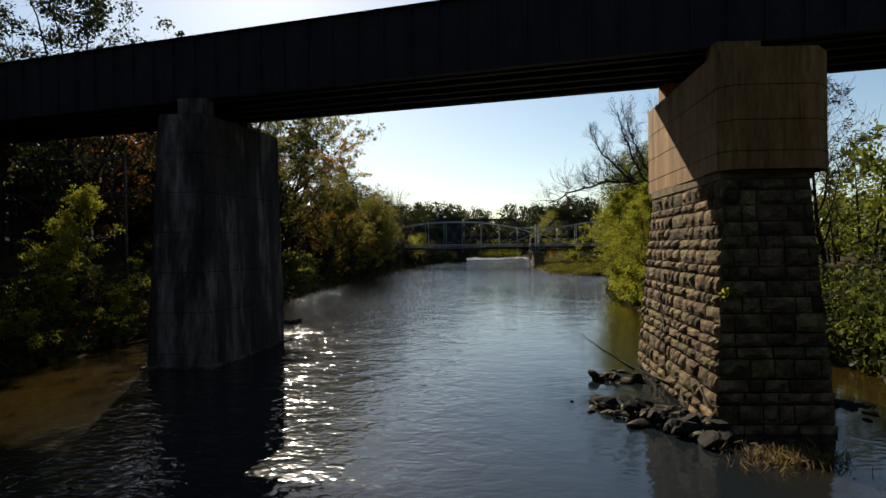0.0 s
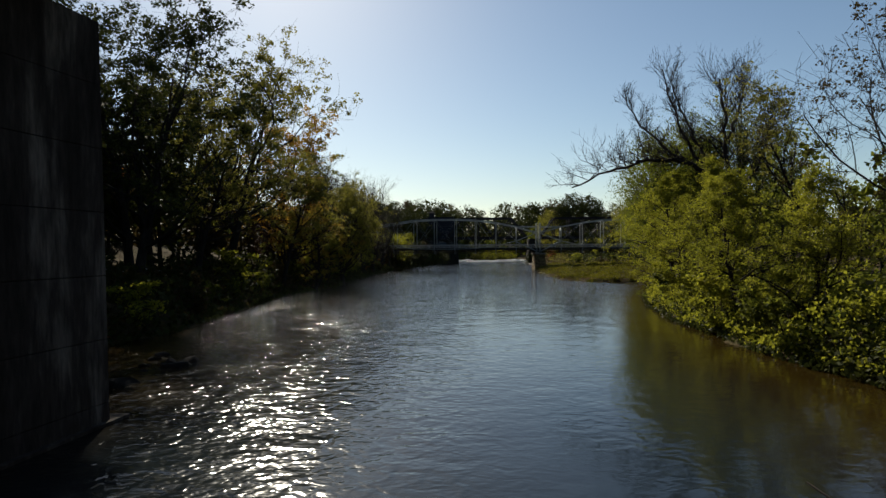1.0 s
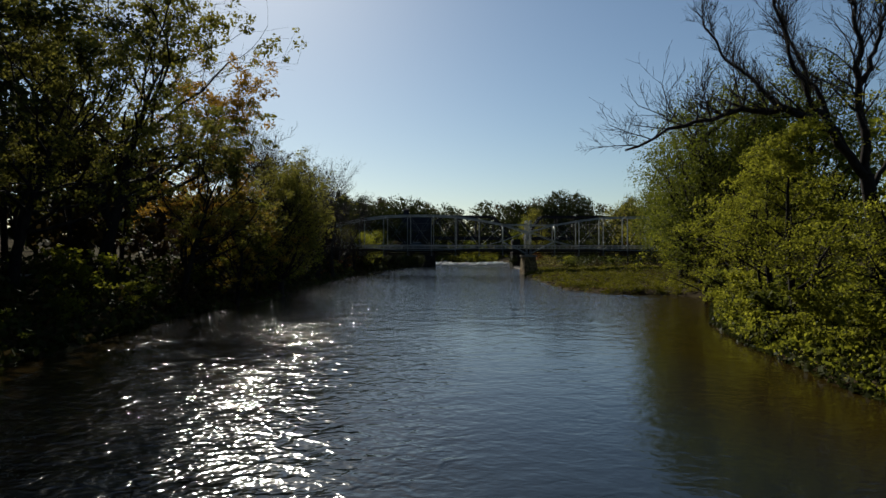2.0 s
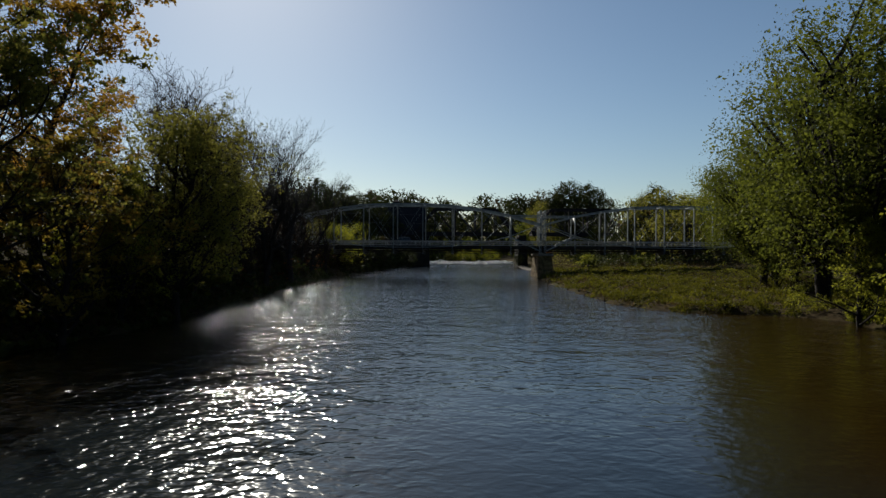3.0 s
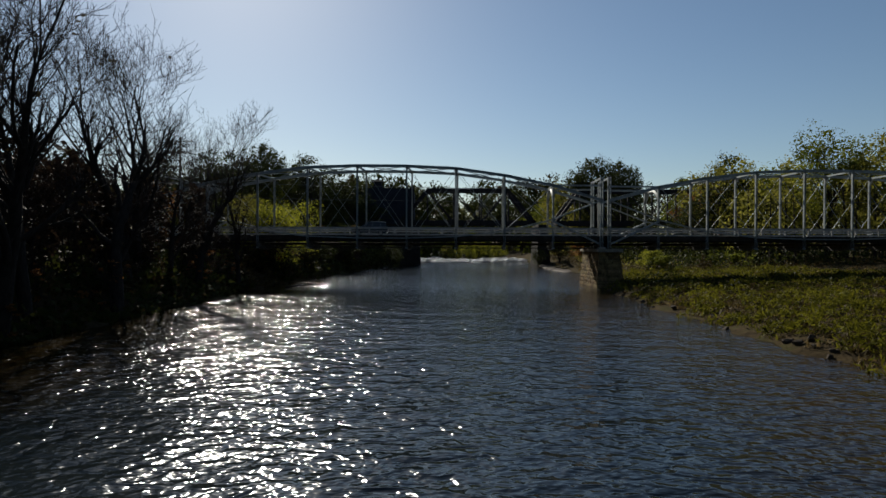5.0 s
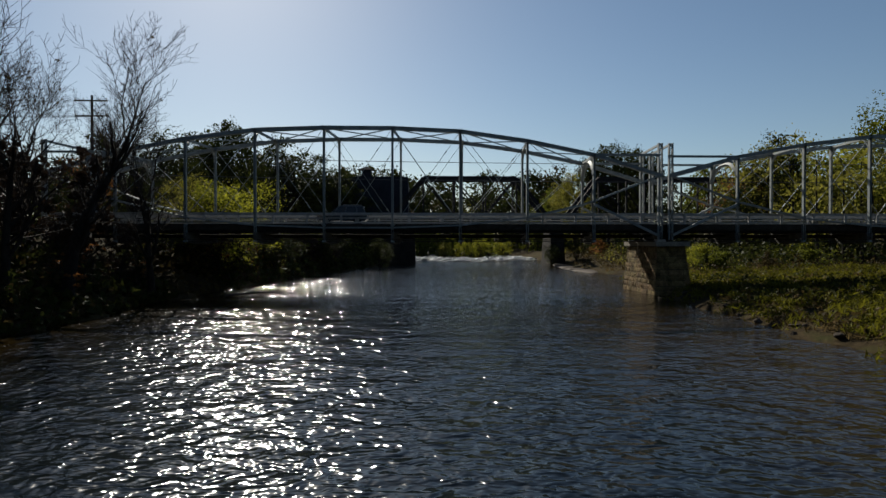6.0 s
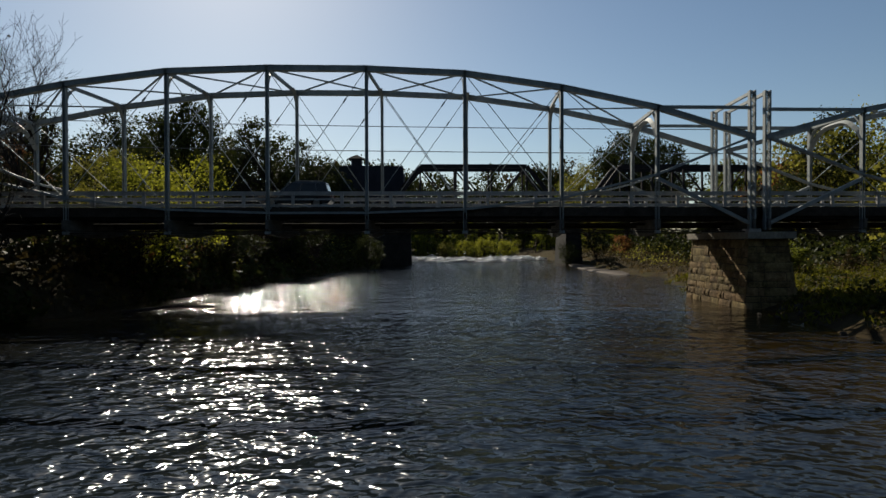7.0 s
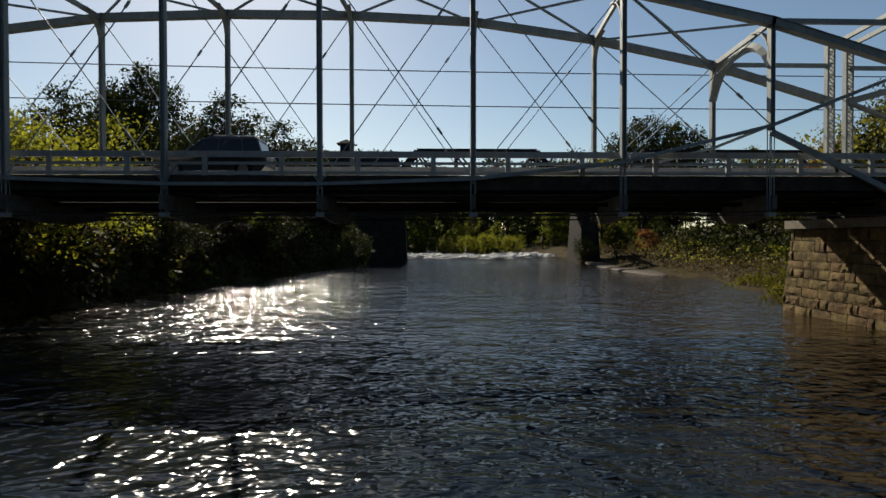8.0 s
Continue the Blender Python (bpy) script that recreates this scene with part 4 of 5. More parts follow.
tree_kind("thin", 16, 20, 0.24, 0.3, 3, (1.9, 1.5, 1.4), 4200, 0.19, "leaf_brown", "bark", clear=0.15, jitter=0.3, rise=0.45, wild=0.14, per=14)
tree_kind("thin_green", 26, 20, 0.3, 0.36, 3, (2.0, 1.6, 1.5), 6500, 0.19, "leaf_olive", "bark", clear=0.2, jitter=0.32, rise=0.45, lean=(0.35, 0), wild=0.14, per=16)
tree_kind("bare", 17, 24, 0.6, 0.36, 4, (1.3, 1.2, 1.4, 1.3), 300, 0.13, "leaf_brown", "bark", clear=0.2, jitter=0.1, wild=0.14, rise=0.42, shape="vase", thin=0.021, tilts=(0.32, 0.62), taper=(0.5, 0.72))
tree_kind("bare_twiggy", 27, 22, 0.48, 0.36, 4, (1.4, 1.2, 1.4, 1.3), 500, 0.13, "leaf_brown", "bark", clear=0.18, jitter=0.1, wild=0.15, rise=0.32, thin=0.02, tilts=(0.35, 0.68), taper=(0.48, 0.7))
tree_kind("shrub_green", 18, 4.5, 0.07, 0.5, 2, (0.8, 0.7), 1100, 0.27, "leaf_green", clear=0.02, jitter=0.34)
tree_kind("shrub_brown", 19, 4.0, 0.07, 0.5, 2, (0.8, 0.7), 900, 0.24, "leaf_brown", clear=0.02, jitter=0.3)
tree_kind("shrub_yellow", 20, 4.5, 0.07, 0.5, 2, (0.8, 0.7), 1200, 0.25, "leaf_yellow", clear=0.02, jitter=0.34)
tree_kind("shrub_bare", 28, 4.5, 0.06, 0.5, 2, (1.5, 1.2), 250, 0.18, "leaf_rust", clear=0.02, jitter=0.2)
tree_kind("thicket", 61, 10, 0.09, 0.36, 3, (1.4, 1.2, 1.1), 2600, 0.2, "leaf_twig", clear=0.03, jitter=0.4, wild=0.18, rise=0.35)
lobed_kind("mid_green", 21, 16, 12, 0.06, 26, 10500, 0.185, "leaf_green")
lobed_kind("mid_yellow", 22, 15, 12, 0.05, 26, 10500, 0.18, "leaf_yellow")
lobed_kind("mid_olive", 29, 15, 12, 0.06, 26, 10500, 0.185, "leaf_olive")
lobed_kind("mid_dark", 23, 17, 11, 0.08, 26, 9500, 0.21, "leaf_dark")
lobed_kind("mid_rust", 24, 15, 11, 0.08, 26, 8500, 0.2, "leaf_rust")
lobed_kind("oak", 47, 24, 17, 0.14, 34, 16000, 0.3, "leaf_dark")
lobed_kind("far_green", 71, 16, 12, 0.08, 16, 5200, 0.3, "leaf_green")
lobed_kind("far_yellow", 72, 15, 12, 0.06, 16, 5200, 0.3, "leaf_olive")
lobed_kind("far_dark", 73, 17, 11, 0.1, 16, 5200, 0.3, "leaf_dark")
lobed_kind("far_rust", 74, 15, 10, 0.1, 16, 5200, 0.3, "leaf_rust")

LABELS = {
    "tall": "tall dark-leaved broad tree leaning from the river bank", "tall_green": "full green broad-leaved tree beside the river",
    "broad": "broad spreading tree with dark limbs and olive leaves",
    "rust": "tall rust-brown autumn tree on the bank", "yellow": "bushy yellow-green tree spreading over the water",
    "willow": "drooping yellow-green willow overhanging the water", "gold": "small golden autumn tree on the bank",
    "thin": "slender half-bare tree with sparse brown leaves", "thin_green": "slender leaning tree with sparse olive leaves",
    "bare": "leafless tree with dark upright limbs", "bare_twiggy": "leafless tree with fine twigs beside the water",
    "shrub_green": "green leafy shrub on the river bank", "shrub_brown": "brown withering shrub on the river bank",
    "shrub_yellow": "yellow-green shrub on the river bank", "shrub_bare": "nearly bare shrub with rust leaves on the bank",
    "amber": "tall amber and gold autumn tree on the bank", "oak": "large dark round-crowned tree beyond the road bridge",
    "river_willow": "rounded airy willow with olive leaves leaning over water",
    "thicket": "tangled dark brown leafless thicket on the bank",
    "mid_green": "green tree beyond the road bridge", "mid_yellow": "yellow-green tree beyond the road bridge",
    "mid_olive": "olive autumn tree beyond the road bridge", "mid_dark": "dark rounded tree beyond the road bridge", "mid_rust": "rust-coloured tree beyond the road bridge",
    "far_green": "distant green tree beyond the road bridge", "far_yellow": "distant yellow-green tree beyond the road bridge",
    "far_dark": "distant dark tree beyond the road bridge", "far_rust": "distant rust-coloured tree beyond the road bridge",
}
TREES = (
    # left bank, up to the road bridge
    ("yellow", -27.8, 43, 10.5, 0), ("tall", -50.8, 65, 34, 10), ("tall", -41.5, 61, 36, 150), ("tall", -53.8, 37, 33, 80), ("rust", -44.8, 77, 24, 300), ("tall", -31.8, 83, 33, 200), ("broad", -28.8, 91, 24, 90),
    ("broad", -31.26, 107.1, 36, 130), ("broad", -38.81, 118.85, 33, 20), ("tall", -36.8, 91, 35, 60), ("rust", -48.8, 90, 31, 10), ("tall", -37.62, 97.7, 29, 40), ("broad", -23.5, 108.28, 20, 100), ("gold", -20.25, 115.33, 15, 100), ("river_willow", -18.4, 128.25, 19.5, 0), ("thin_green", -20.5, 130.5, 18.5, 0), ("thin_green", -21.16, 134.6, 21.5, 70),
    ("amber", -29, 127.08, 30, 160), ("amber", -25.59, 124.72, 18, 220), ("yellow", -20.18, 122.38, 12, 40), ("thin_green", -20.82, 137.78, 19, 20), ("thin", -25.25, 142.01, 20, 60), ("thin_green", -22.66, 148.36, 18, -15),
    ("yellow", -27.15, 149.42, 12, 10), ("bare_twiggy", -26.07, 154.71, 24, 250), ("bare", -22.56, 155.77, 29, 30), ("bare", -20.2, 163, 23.5, 170),
    ("bare_twiggy", -23.7, 168, 25, 80), ("bare", -19, 174, 24, 300), ("bare", -21.5, 181, 26, 10), ("bare_twiggy", -20.9, 166.5, 23.5, 40), ("bare_twiggy", -23, 185.5, 25, 150), ("bare_twiggy", -19.8, 185, 17, 200),
    ("bare", -19, 190, 19.5, 220), ("bare_twiggy", -17.9, 200, 17.5, 120), ("bare_twiggy", -27, 198, 18, 320), ("bare", -31, 190, 21, 60),
    ("bare", -26.5, 219, 18, 40), ("bare", -30, 224, 20, 140), ("bare_twiggy", -27, 160, 25, 15), ("bare_twiggy", -30, 168, 26, 120), ("bare", -26.5, 175, 24, 80), ("bare_twiggy", -33, 156, 28, 200), ("bare_twiggy", -22, 268, 21, 70), ("bare_twiggy", -15, 284, 17, 170),
    # right bank
    ("yellow", 25.2, 59, 10.5, 60), ("willow", 24.2, 67, 11.5, -10), ("yellow", 26.7, 76, 13, 150), ("willow", 26.2, 85, 14, 10), ("yellow", 29.29, 95.35, 14, 250),
    ("thin", 34.2, 65, 24, 70), ("thin", 38.2, 59, 22, 170), ("bare_twiggy", 43.2, 49, 22, 200), ("thin_green", 36.2, 77, 23, 180),
    ("tall_green", 46.94, 155.77, 24, 260), ("tall_green", 54, 165, 23, 100), ("tall_green", 50.84, 148.36, 26, 10), ("yellow", 45.87, 150.47, 9, 30), ("yellow", 52.97, 157.88, 10, 130), ("tall_green", 40.01, 127.08, 34, 40), ("tall_green", 42.67, 136.72, 32, 140), ("yellow", 37.4, 124.2, 11, 100), ("tall_green", 51.46, 125.9, 34, 300),
    ("yellow", 34.88, 110.62, 12, 20), ("yellow", 60, 165, 12, 20),
    # downstream, behind the start of the flight: unseen, added for their shade
    ("tall", -30, 5, 27, 20), ("tall", 36, -11, 25, 220),
)
for key, x, y, h, turn in TREES:
    tree(key, x, y, h, turn, LABELS[key], wide=1.12)


rnd = random.Random(8)
for k in range(22):
    y = 137 + k * 2.95
    d = rnd.uniform(1.5, 5) if k % 2 else rnd.uniform(6, 13)
    tree("thicket", float(bank_left(y)) - d, y, rnd.uniform(7.5, 10.5) * (0.75 if y > 192 else 1), rnd.uniform(0, 360), LABELS["thicket"], "thicket", "bank thicket", 1.15)


for k in range(14):
    y = 215.5 + k * 3.2
    tree("thicket", float(bank_left(y)) - rnd.uniform(0.8, 5), y, rnd.uniform(4.5, 7.5), rnd.uniform(0, 360), LABELS["thicket"], "thicket", "bank thicket", 1.3)


def leaning_bare_tree():
    """The old leafless tree: a low limb arching over the river, upright stems and a broom-like top."""
    rnd = random.Random(31)

    def shoot(pieces, p, d, length, r, level):
        n = (0, 0, 4, 3, 2)[level]
        for i in range(n):
            d = (d + Vector((rnd.gauss(0, 0.13), rnd.gauss(0, 0.13), rnd.gauss(0.05, 0.1)))).normalized()
            q = p + d * length / n
            r1 = max(r * (1 - 0.6 / n), 0.009)
            pieces.append((p, q, r, r1, level))
            if level < 4:
                for _ in range(2 if level == 2 else 1 + (rnd.random() < 0.6)):
                    side = d.orthogonal().normalized()
                    side.rotate(Matrix.Rotation(rnd.uniform(0, 6.28), 3, d))
                    shoot(pieces, q, (d * 0.62 + side * 0.5 + Vector((0, 0, 0.14))).normalized(), length * rnd.uniform(0.36, 0.58), max(r1 * 0.5, 0.011), level + 1)
            p, r = q, r1

    g = float(ground_height(34.0, 90))
    ob = thing("tree", "old leafless tree with long crooked limbs above the willows", "tree")
    ob.location = (34.0, 90, g)
    stem = [(Vector((0.6, 0, -0.5)), Vector((0.4, 0, 5)), 0.62, 0.52, 0), (Vector((0.4, 0, 5)), Vector((-0.4, 0, 9.6)), 0.52, 0.46, 0)]
    part("trunk", wood_mesh(stem, "bark"), ob)
    # x and height of the bends of each limb, its lean in y, its thickness, the length of its shoots
    limbs = (((-0.4, 9.4), (-4.3, 13.6), (-9.5, 14.2), (-14.0, 13.0), (-19.2, 10.9), -4, 0.34, 3.4),
             ((-2.5, 11.8), (-5.2, 15.5), (-7.4, 20.0), (-8.6, 24.3), -2, 0.24, 2.4),
             ((-5.0, 13.7), (-8.2, 16.2), (-10.8, 19.0), (-12.4, 22.2), 2, 0.2, 2.3),
             ((-1.5, 11.0), (-3.8, 16.0), (-5.6, 20.5), (-6.4, 24.6), 3, 0.24, 2.3),
             ((-0.4, 9.6), (-0.9, 15.0), (-1.0, 19.5), (-1.6, 23.6), 0, 0.36, 3.6),
             ((-0.9, 16.5), (0.6, 19.5), (1.4, 22.0), (1.6, 24.2), 1, 0.2, 3.0),
             ((0.2, 9.0), (2.6, 13.0), (4.2, 16.5), (5.0, 19.5), 2, 0.2, 2.4))
    for *bends, lean, r, length in limbs:
        wood, n = [], 5
        run = [Vector((x, lean * k / len(bends), z)) for k, (x, z) in enumerate(bends)]
        pts = [run[k].lerp(run[k + 1], j / n) for k in range(len(run) - 1) for j in range(n)] + [run[-1]]
        pts = [pts[0]] + [(pts[i - 1] + pts[i] * 2 + pts[i + 1]) / 4 + Vector((rnd.gauss(0, 0.1), rnd.gauss(0, 0.15), rnd.gauss(0, 0.1))) for i in range(1, len(pts) - 1)] + [pts[-1]]
        for i in range(len(pts) - 1):
            f = i / (len(pts) - 1)
            wood.append((pts[i], pts[i + 1], r * (1 - 0.78 * f), r * (1 - 0.78 * (f + 1 / len(pts))), 1))
            if f > 0.25:
                for _ in range(2 + (rnd.random() < 0.4)):
                    d = (pts[i + 1] - pts[i]).normalized() * 0.55 + Vector((rnd.gauss(0, 0.42), rnd.gauss(0, 0.42), 0.45 + rnd.gauss(0, 0.25)))
                    shoot(wood, pts[i], d.normalized(), length * rnd.uniform(0.55, 1.15), r * 0.32 * (1 - 0.6 * f), 2)
        part("limb", wood_mesh(wood, "bark"), ob)


leaning_bare_tree()

rnd = random.Random(4)
for k in range(46):
    y = -10 + k * 5.4
    if 201 < y < 214:
        continue
    names = ("shrub_green", "shrub_brown", "shrub_yellow", "shrub_bare") if y < 150 else ("shrub_brown", "shrub_bare", "shrub_bare", "shrub_brown")
    kind = rnd.choice(names)
    x = float(bank_left(y)) - rnd.uniform(0.3, 3.5)
    tree(kind, x, y, rnd.uniform(2.4, 5.2), rnd.uniform(0, 360), LABELS[kind], "shrub", "bank shrubs", 1.25)
for k in range(19):
    y = 36 + k * 5.1
    kind = rnd.choice(("shrub_green", "shrub_yellow", "shrub_yellow"))
    x = float(bank_right(y)) + rnd.uniform(0.2, 3)
    tree(kind, x, y, rnd.uniform(2.4, 4.5), rnd.uniform(0, 360), LABELS[kind], "shrub", "bank shrubs", 1.25)
# thicket on both shores behind the road bridge
for k in range(22):
    y = 216 + k * 4.0
    kind = rnd.choice(("shrub_green", "shrub_brown", "shrub_brown", "shrub_brown"))
    x = float(bank_left(y)) - rnd.uniform(3.5, 9)
    tree(kind, x, y, rnd.uniform(4, 7), rnd.uniform(0, 360), LABELS[kind], "shrub", "bank shrubs", 1.2)
for k in range(16):
    kind = rnd.choice(("shrub_green", "shrub_brown", "shrub_yellow"))
    tree(kind, rnd.uniform(40, 78), rnd.uniform(226, 262), rnd.uniform(2, 3.6), rnd.uniform(0, 360), LABELS[kind], "shrub", "meadow shrubs", 1.4)
for x, y, h, kind, w in ((-17.0, 219.5, 13, "mid_yellow", 1.15), (-24, 224, 11, "mid_olive", 1.0), (-31.0, 263, 26, "oak", 0.72), (-43, 283, 26, "mid_dark", 1.4), (-31, 226, 11, "mid_dark", 1.1), (-43, 232, 13, "mid_dark", 1.1), (-14.5, 229, 8, "mid_dark", 1.3), (-11.5, 247, 9, "mid_dark", 1.3), (-3, 262, 7, "mid_dark", 1.3), (45, 236, 5, "mid_yellow", 1.2), (19, 353, 7, "mid_yellow", 1.3), (25, 356, 8, "mid_yellow", 1.2), (32, 352, 7, "mid_yellow", 1.4), (13, 357, 6, "mid_olive", 1.4), (-26, 278, 25, "mid_dark", 1.3), (-20, 288, 23, "mid_dark", 1.3), (-14, 291, 19, "mid_dark", 1.3), (-52, 262, 22, "mid_dark", 1.3), (33.6, 283, 5.5, "mid_dark", 1.4), (38.5, 281, 6, "mid_dark", 1.4), (42, 277, 5, "mid_rust", 1.4), (-46, 272, 24, "mid_dark", 1.0), (-31, 284, 22, "mid_dark", 1.0), (-29, 262, 15, "mid_green", 1), (-36, 246, 12, "mid_dark", 1),
                         (-50, 250, 16, "mid_rust", 1), (-16, 272, 12, "mid_dark", 1.1), (-60, 240, 20, "mid_dark", 1), (-22, 290, 15, "mid_dark", 1),
                         (60, 327, 34.5, "oak", 0.85), (70, 331, 34, "oak", 0.85), (51, 330, 26, "mid_olive", 0.8),
                         (64, 262, 15, "mid_dark", 1.3), (73, 266, 26, "mid_dark", 1.0), (82, 262, 27, "mid_yellow", 1.2), (92, 258, 29, "mid_green", 1.2), (103, 250, 29, "mid_olive", 1.2),
                         (118, 246, 29, "mid_green", 1), (90, 226, 16, "mid_green", 1), (102, 222, 18, "mid_yellow", 1), (78, 285, 22, "mid_rust", 1), (58, 275, 13, "mid_dark", 1)):
    tree(kind, x, y, h, x * 7, LABELS[kind], "tree", "distant trees", w)
for k in range(32):
    x = -150 + k * 10 + rnd.uniform(-3, 3)
    y = 345 + rnd.uniform(0, 70)
    if -60 < x < 44:
        y += 95
    kind = rnd.choice(("far_green", "far_yellow", "far_dark", "far_rust"))
    tree(kind, x, y, rnd.uniform(21, 30), rnd.uniform(0, 360), LABELS[kind], "tree", "distant trees", 1.0)


def woods(label, spots, per_tree, size, mat, seed, low=0.18):
    """Many uncountable trees as one mass of leaf tufts, with their trunks."""
    rs = np.random.RandomState(seed)
    x, y, h = (np.array(c) for c in zip(*spots))
    z = ground_height(x, y)
    n = len(x)
    tufts = 15
    tz = rs.uniform(low, 0.97, (n, tufts))
    rad = 0.24 * np.sqrt(rs.rand(n, tufts)) * np.sin(np.pi * np.clip(tz, 0.1, 0.93)) ** 0.6 * h[:, None]
    ang = rs.uniform(0, 2 * np.pi, (n, tufts))
    cx, cy, cz = x[:, None] + rad * np.cos(ang), y[:, None] + rad * np.sin(ang), z[:, None] + tz * h[:, None]
    c = np.stack([cx, cy, cz], -1).reshape(-1, 3)
    per = per_tree // tufts
    hh = np.repeat(h, tufts * per)
    ball = rs.normal(size=(n * tufts * per, 3))
    ball *= (rs.rand(len(ball)) ** 0.4 * 1.7 / np.linalg.norm(ball, axis=1))[:, None]
    pts = np.repeat(c, per, axis=0) + ball * 0.062 * hh[:, None]
    inner = np.linalg.norm(ball, axis=1) < 0.95
    sizes = size * rs.uniform(0.6, 1.4, len(pts)) * np.where(inner, 1.9, 1.0)
    tagged(new("woods", leaf_mesh(pts, sizes, mat, seed, name="woods", wide=0.42)), label, "woods", kind="stuff")
    pieces = [(Vector((a, b, g - 0.5)), Vector((a + rs.uniform(-1, 1), b + rs.uniform(-1, 1), g + t * 0.8)), 0.012 * t + 0.06, 0.05, 1) for a, b, g, t in zip(x, y, z, h)]
    tagged(new("woods", wood_mesh(pieces, "bark")), "trunks of the " + label, "woods", kind="stuff")


def scatter(count, seed, xr, yr, hr, keep):
    r = random.Random(seed)
    out = []
    while len(out) < count:
        x, y = r.uniform(*xr), r.uniform(*yr)
        if keep(x, y):
            out.append((x, y, r.uniform(*hr)))
    return out


slope = lambda x, y: x < float(bank_left(y)) - 14 and not (x > -52 and 45 < y < 89)
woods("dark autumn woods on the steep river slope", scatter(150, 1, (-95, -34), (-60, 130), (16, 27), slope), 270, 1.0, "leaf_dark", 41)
woods("brown autumn woods along the slope", scatter(70, 2, (-85, -32), (20, 200), (12, 20), lambda x, y: slope(x, y) and not 198 < y < 219 and not (y > 126 and x > -56)), 240, 0.9, "leaf_brown", 42)
woods("brown woods far back on the left shore", scatter(60, 14, (-125, -60), (118, 270), (15, 22), lambda x, y: not 200 < y < 217), 300, 0.6, "leaf_brown", 64)
woods("mixed green woods behind the right shore", scatter(160, 3, (44, 130), (-60, 190), (12, 21), lambda x, y: y < 120 or x > 66), 450, 0.45, "leaf_green", 43)
# skyline leaf colours are dark to carry the shade of the backlit side
woods("distant brown woods on the skyline", scatter(90, 5, (-240, 280), (400, 540), (30, 38), lambda x, y: True), 540, 0.75, "leaf_brown", 44)
woods("distant dark woods on the skyline", scatter(100, 6, (-240, 280), (370, 480), (22, 30), lambda x, y: not -50 < x < 44 or y > 440), 540, 0.7, "leaf_dark", 45)
# out of view; added to dim sky light on faces turned downstream
woods("unseen woods behind the start, added to block sky light", scatter(190, 7, (-100, 100), (-130, -6), (18, 28), lambda x, y: abs(x) > 28 or y < -62), 170, 1.5, "leaf_dark", 46)
woods("dense withered thicket on the flat shore", scatter(70, 10, (-46, -23), (128, 202), (7, 12.5), lambda x, y: x < float(bank_left(y)) - 4), 340, 0.42, "leaf_twig", 49)
woods("olive autumn woods beyond the meadow", scatter(75, 11, (50, 140), (238, 296), (16, 24), lambda x, y: x > 64 + 0.42 * max(0, y - 262)), 420, 0.36, "leaf_olive", 50)
woods("low olive thicket beyond the rapids", scatter(170, 8, (-50, 100), (352, 410), (6, 14), lambda x, y: y > 362 or not 0 < x < 40), 280, 0.5, "leaf_green", 47, 0.02)
woods("dense dark woods behind the mill", scatter(120, 9, (-110, 70), (400, 450), (29, 36), lambda x, y: True), 540, 0.75, "leaf_dark", 48, 0.04)


def undergrowth(label, count, mat, seed, bank, sign, yr, inland, height, size):
    """Knee- to head-high weeds and brambles in one mass along a shore."""
    rs = np.random.RandomState(seed)
    y = rs.uniform(*yr, count)
    d = rs.uniform(0, 1, count) ** 1.3 * (inland[1] - inland[0]) + inland[0]
    x = bank(y) + sign * d
    lump = 0.55 + 0.45 * np.sin(x * 0.8 + 1.7 * np.sin(y * 0.21)) * np.sin(y * 0.47 + 1.1 * np.sin(x * 0.5))
    z = np.maximum(ground_height(x, y), 0) + rs.uniform(0, 1, count) ** 0.8 * height * lump * np.clip(0.45 + d / 4, 0, 1)
    keep = ~((np.abs(y - 209) < 6) & (x < -26))
    c = np.stack([x, y, z], -1)[keep]
    tagged(new("undergrowth", leaf_mesh(c, size * rs.uniform(0.5, 1.5, len(c)), mat, seed, droop=0.0, name="undergrowth", wide=0.4)), label, "undergrowth", kind="stuff")


# the dense shade of this bank is put into the leaf colour
undergrowth("weeds and brambles darkened for the shade on the shore", 26000, "leaf_dark", 51, bank_left, -1, (-20, 203), (-0.6, 15), 3.4, 0.5)
undergrowth("brown withered brambles along the shore", 12000, "leaf_brown", 52, bank_left, -1, (20, 260), (-0.4, 12), 3.0, 0.42)
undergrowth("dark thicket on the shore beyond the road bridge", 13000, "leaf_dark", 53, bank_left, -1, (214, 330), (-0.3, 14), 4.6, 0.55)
# brighter leaves mixed in to paint sun onto the dark thicket
undergrowth("olive leaves coloured for sun on the far shore thicket", 3200, "leaf_olive", 57, bank_left, -1, (214, 330), (1, 12), 6.0, 0.26)
undergrowth("yellow leaves coloured for sun on the far shore thicket", 500, "leaf_yellow", 58, bank_left, -1, (214, 300), (1, 12), 6.0, 0.22)
undergrowth("brown and green weeds on the far meadow", 18000, "leaf_brown", 59, bank_right, 1, (226, 330), (2.5, 50), 2.0, 0.24)
# dark leaves also stand for the shadow band behind the right span
undergrowth("dark brushwood behind the far meadow", 11000, "leaf_dark", 63, bank_right, 1, (232, 300), (14, 70), 6.0, 0.5)
undergrowth("brown matted weeds between the meadow tufts", 9000, "leaf_brown", 66, bank_right, 1, (150, 206), (1.5, 42), 0.75, 0.24)
# dark leaves deepen the strip where the bridge's shadow falls
undergrowth("weeds darkened for the bridge shadow on the meadow edge", 7000, "leaf_dark", 67, bank_right, 1, (192, 216), (2, 46), 0.9, 0.26)
undergrowth("low green bushes on the far meadow", 6000, "leaf_olive", 60, bank_right, 1, (238, 330), (6, 46), 2.6, 0.28)
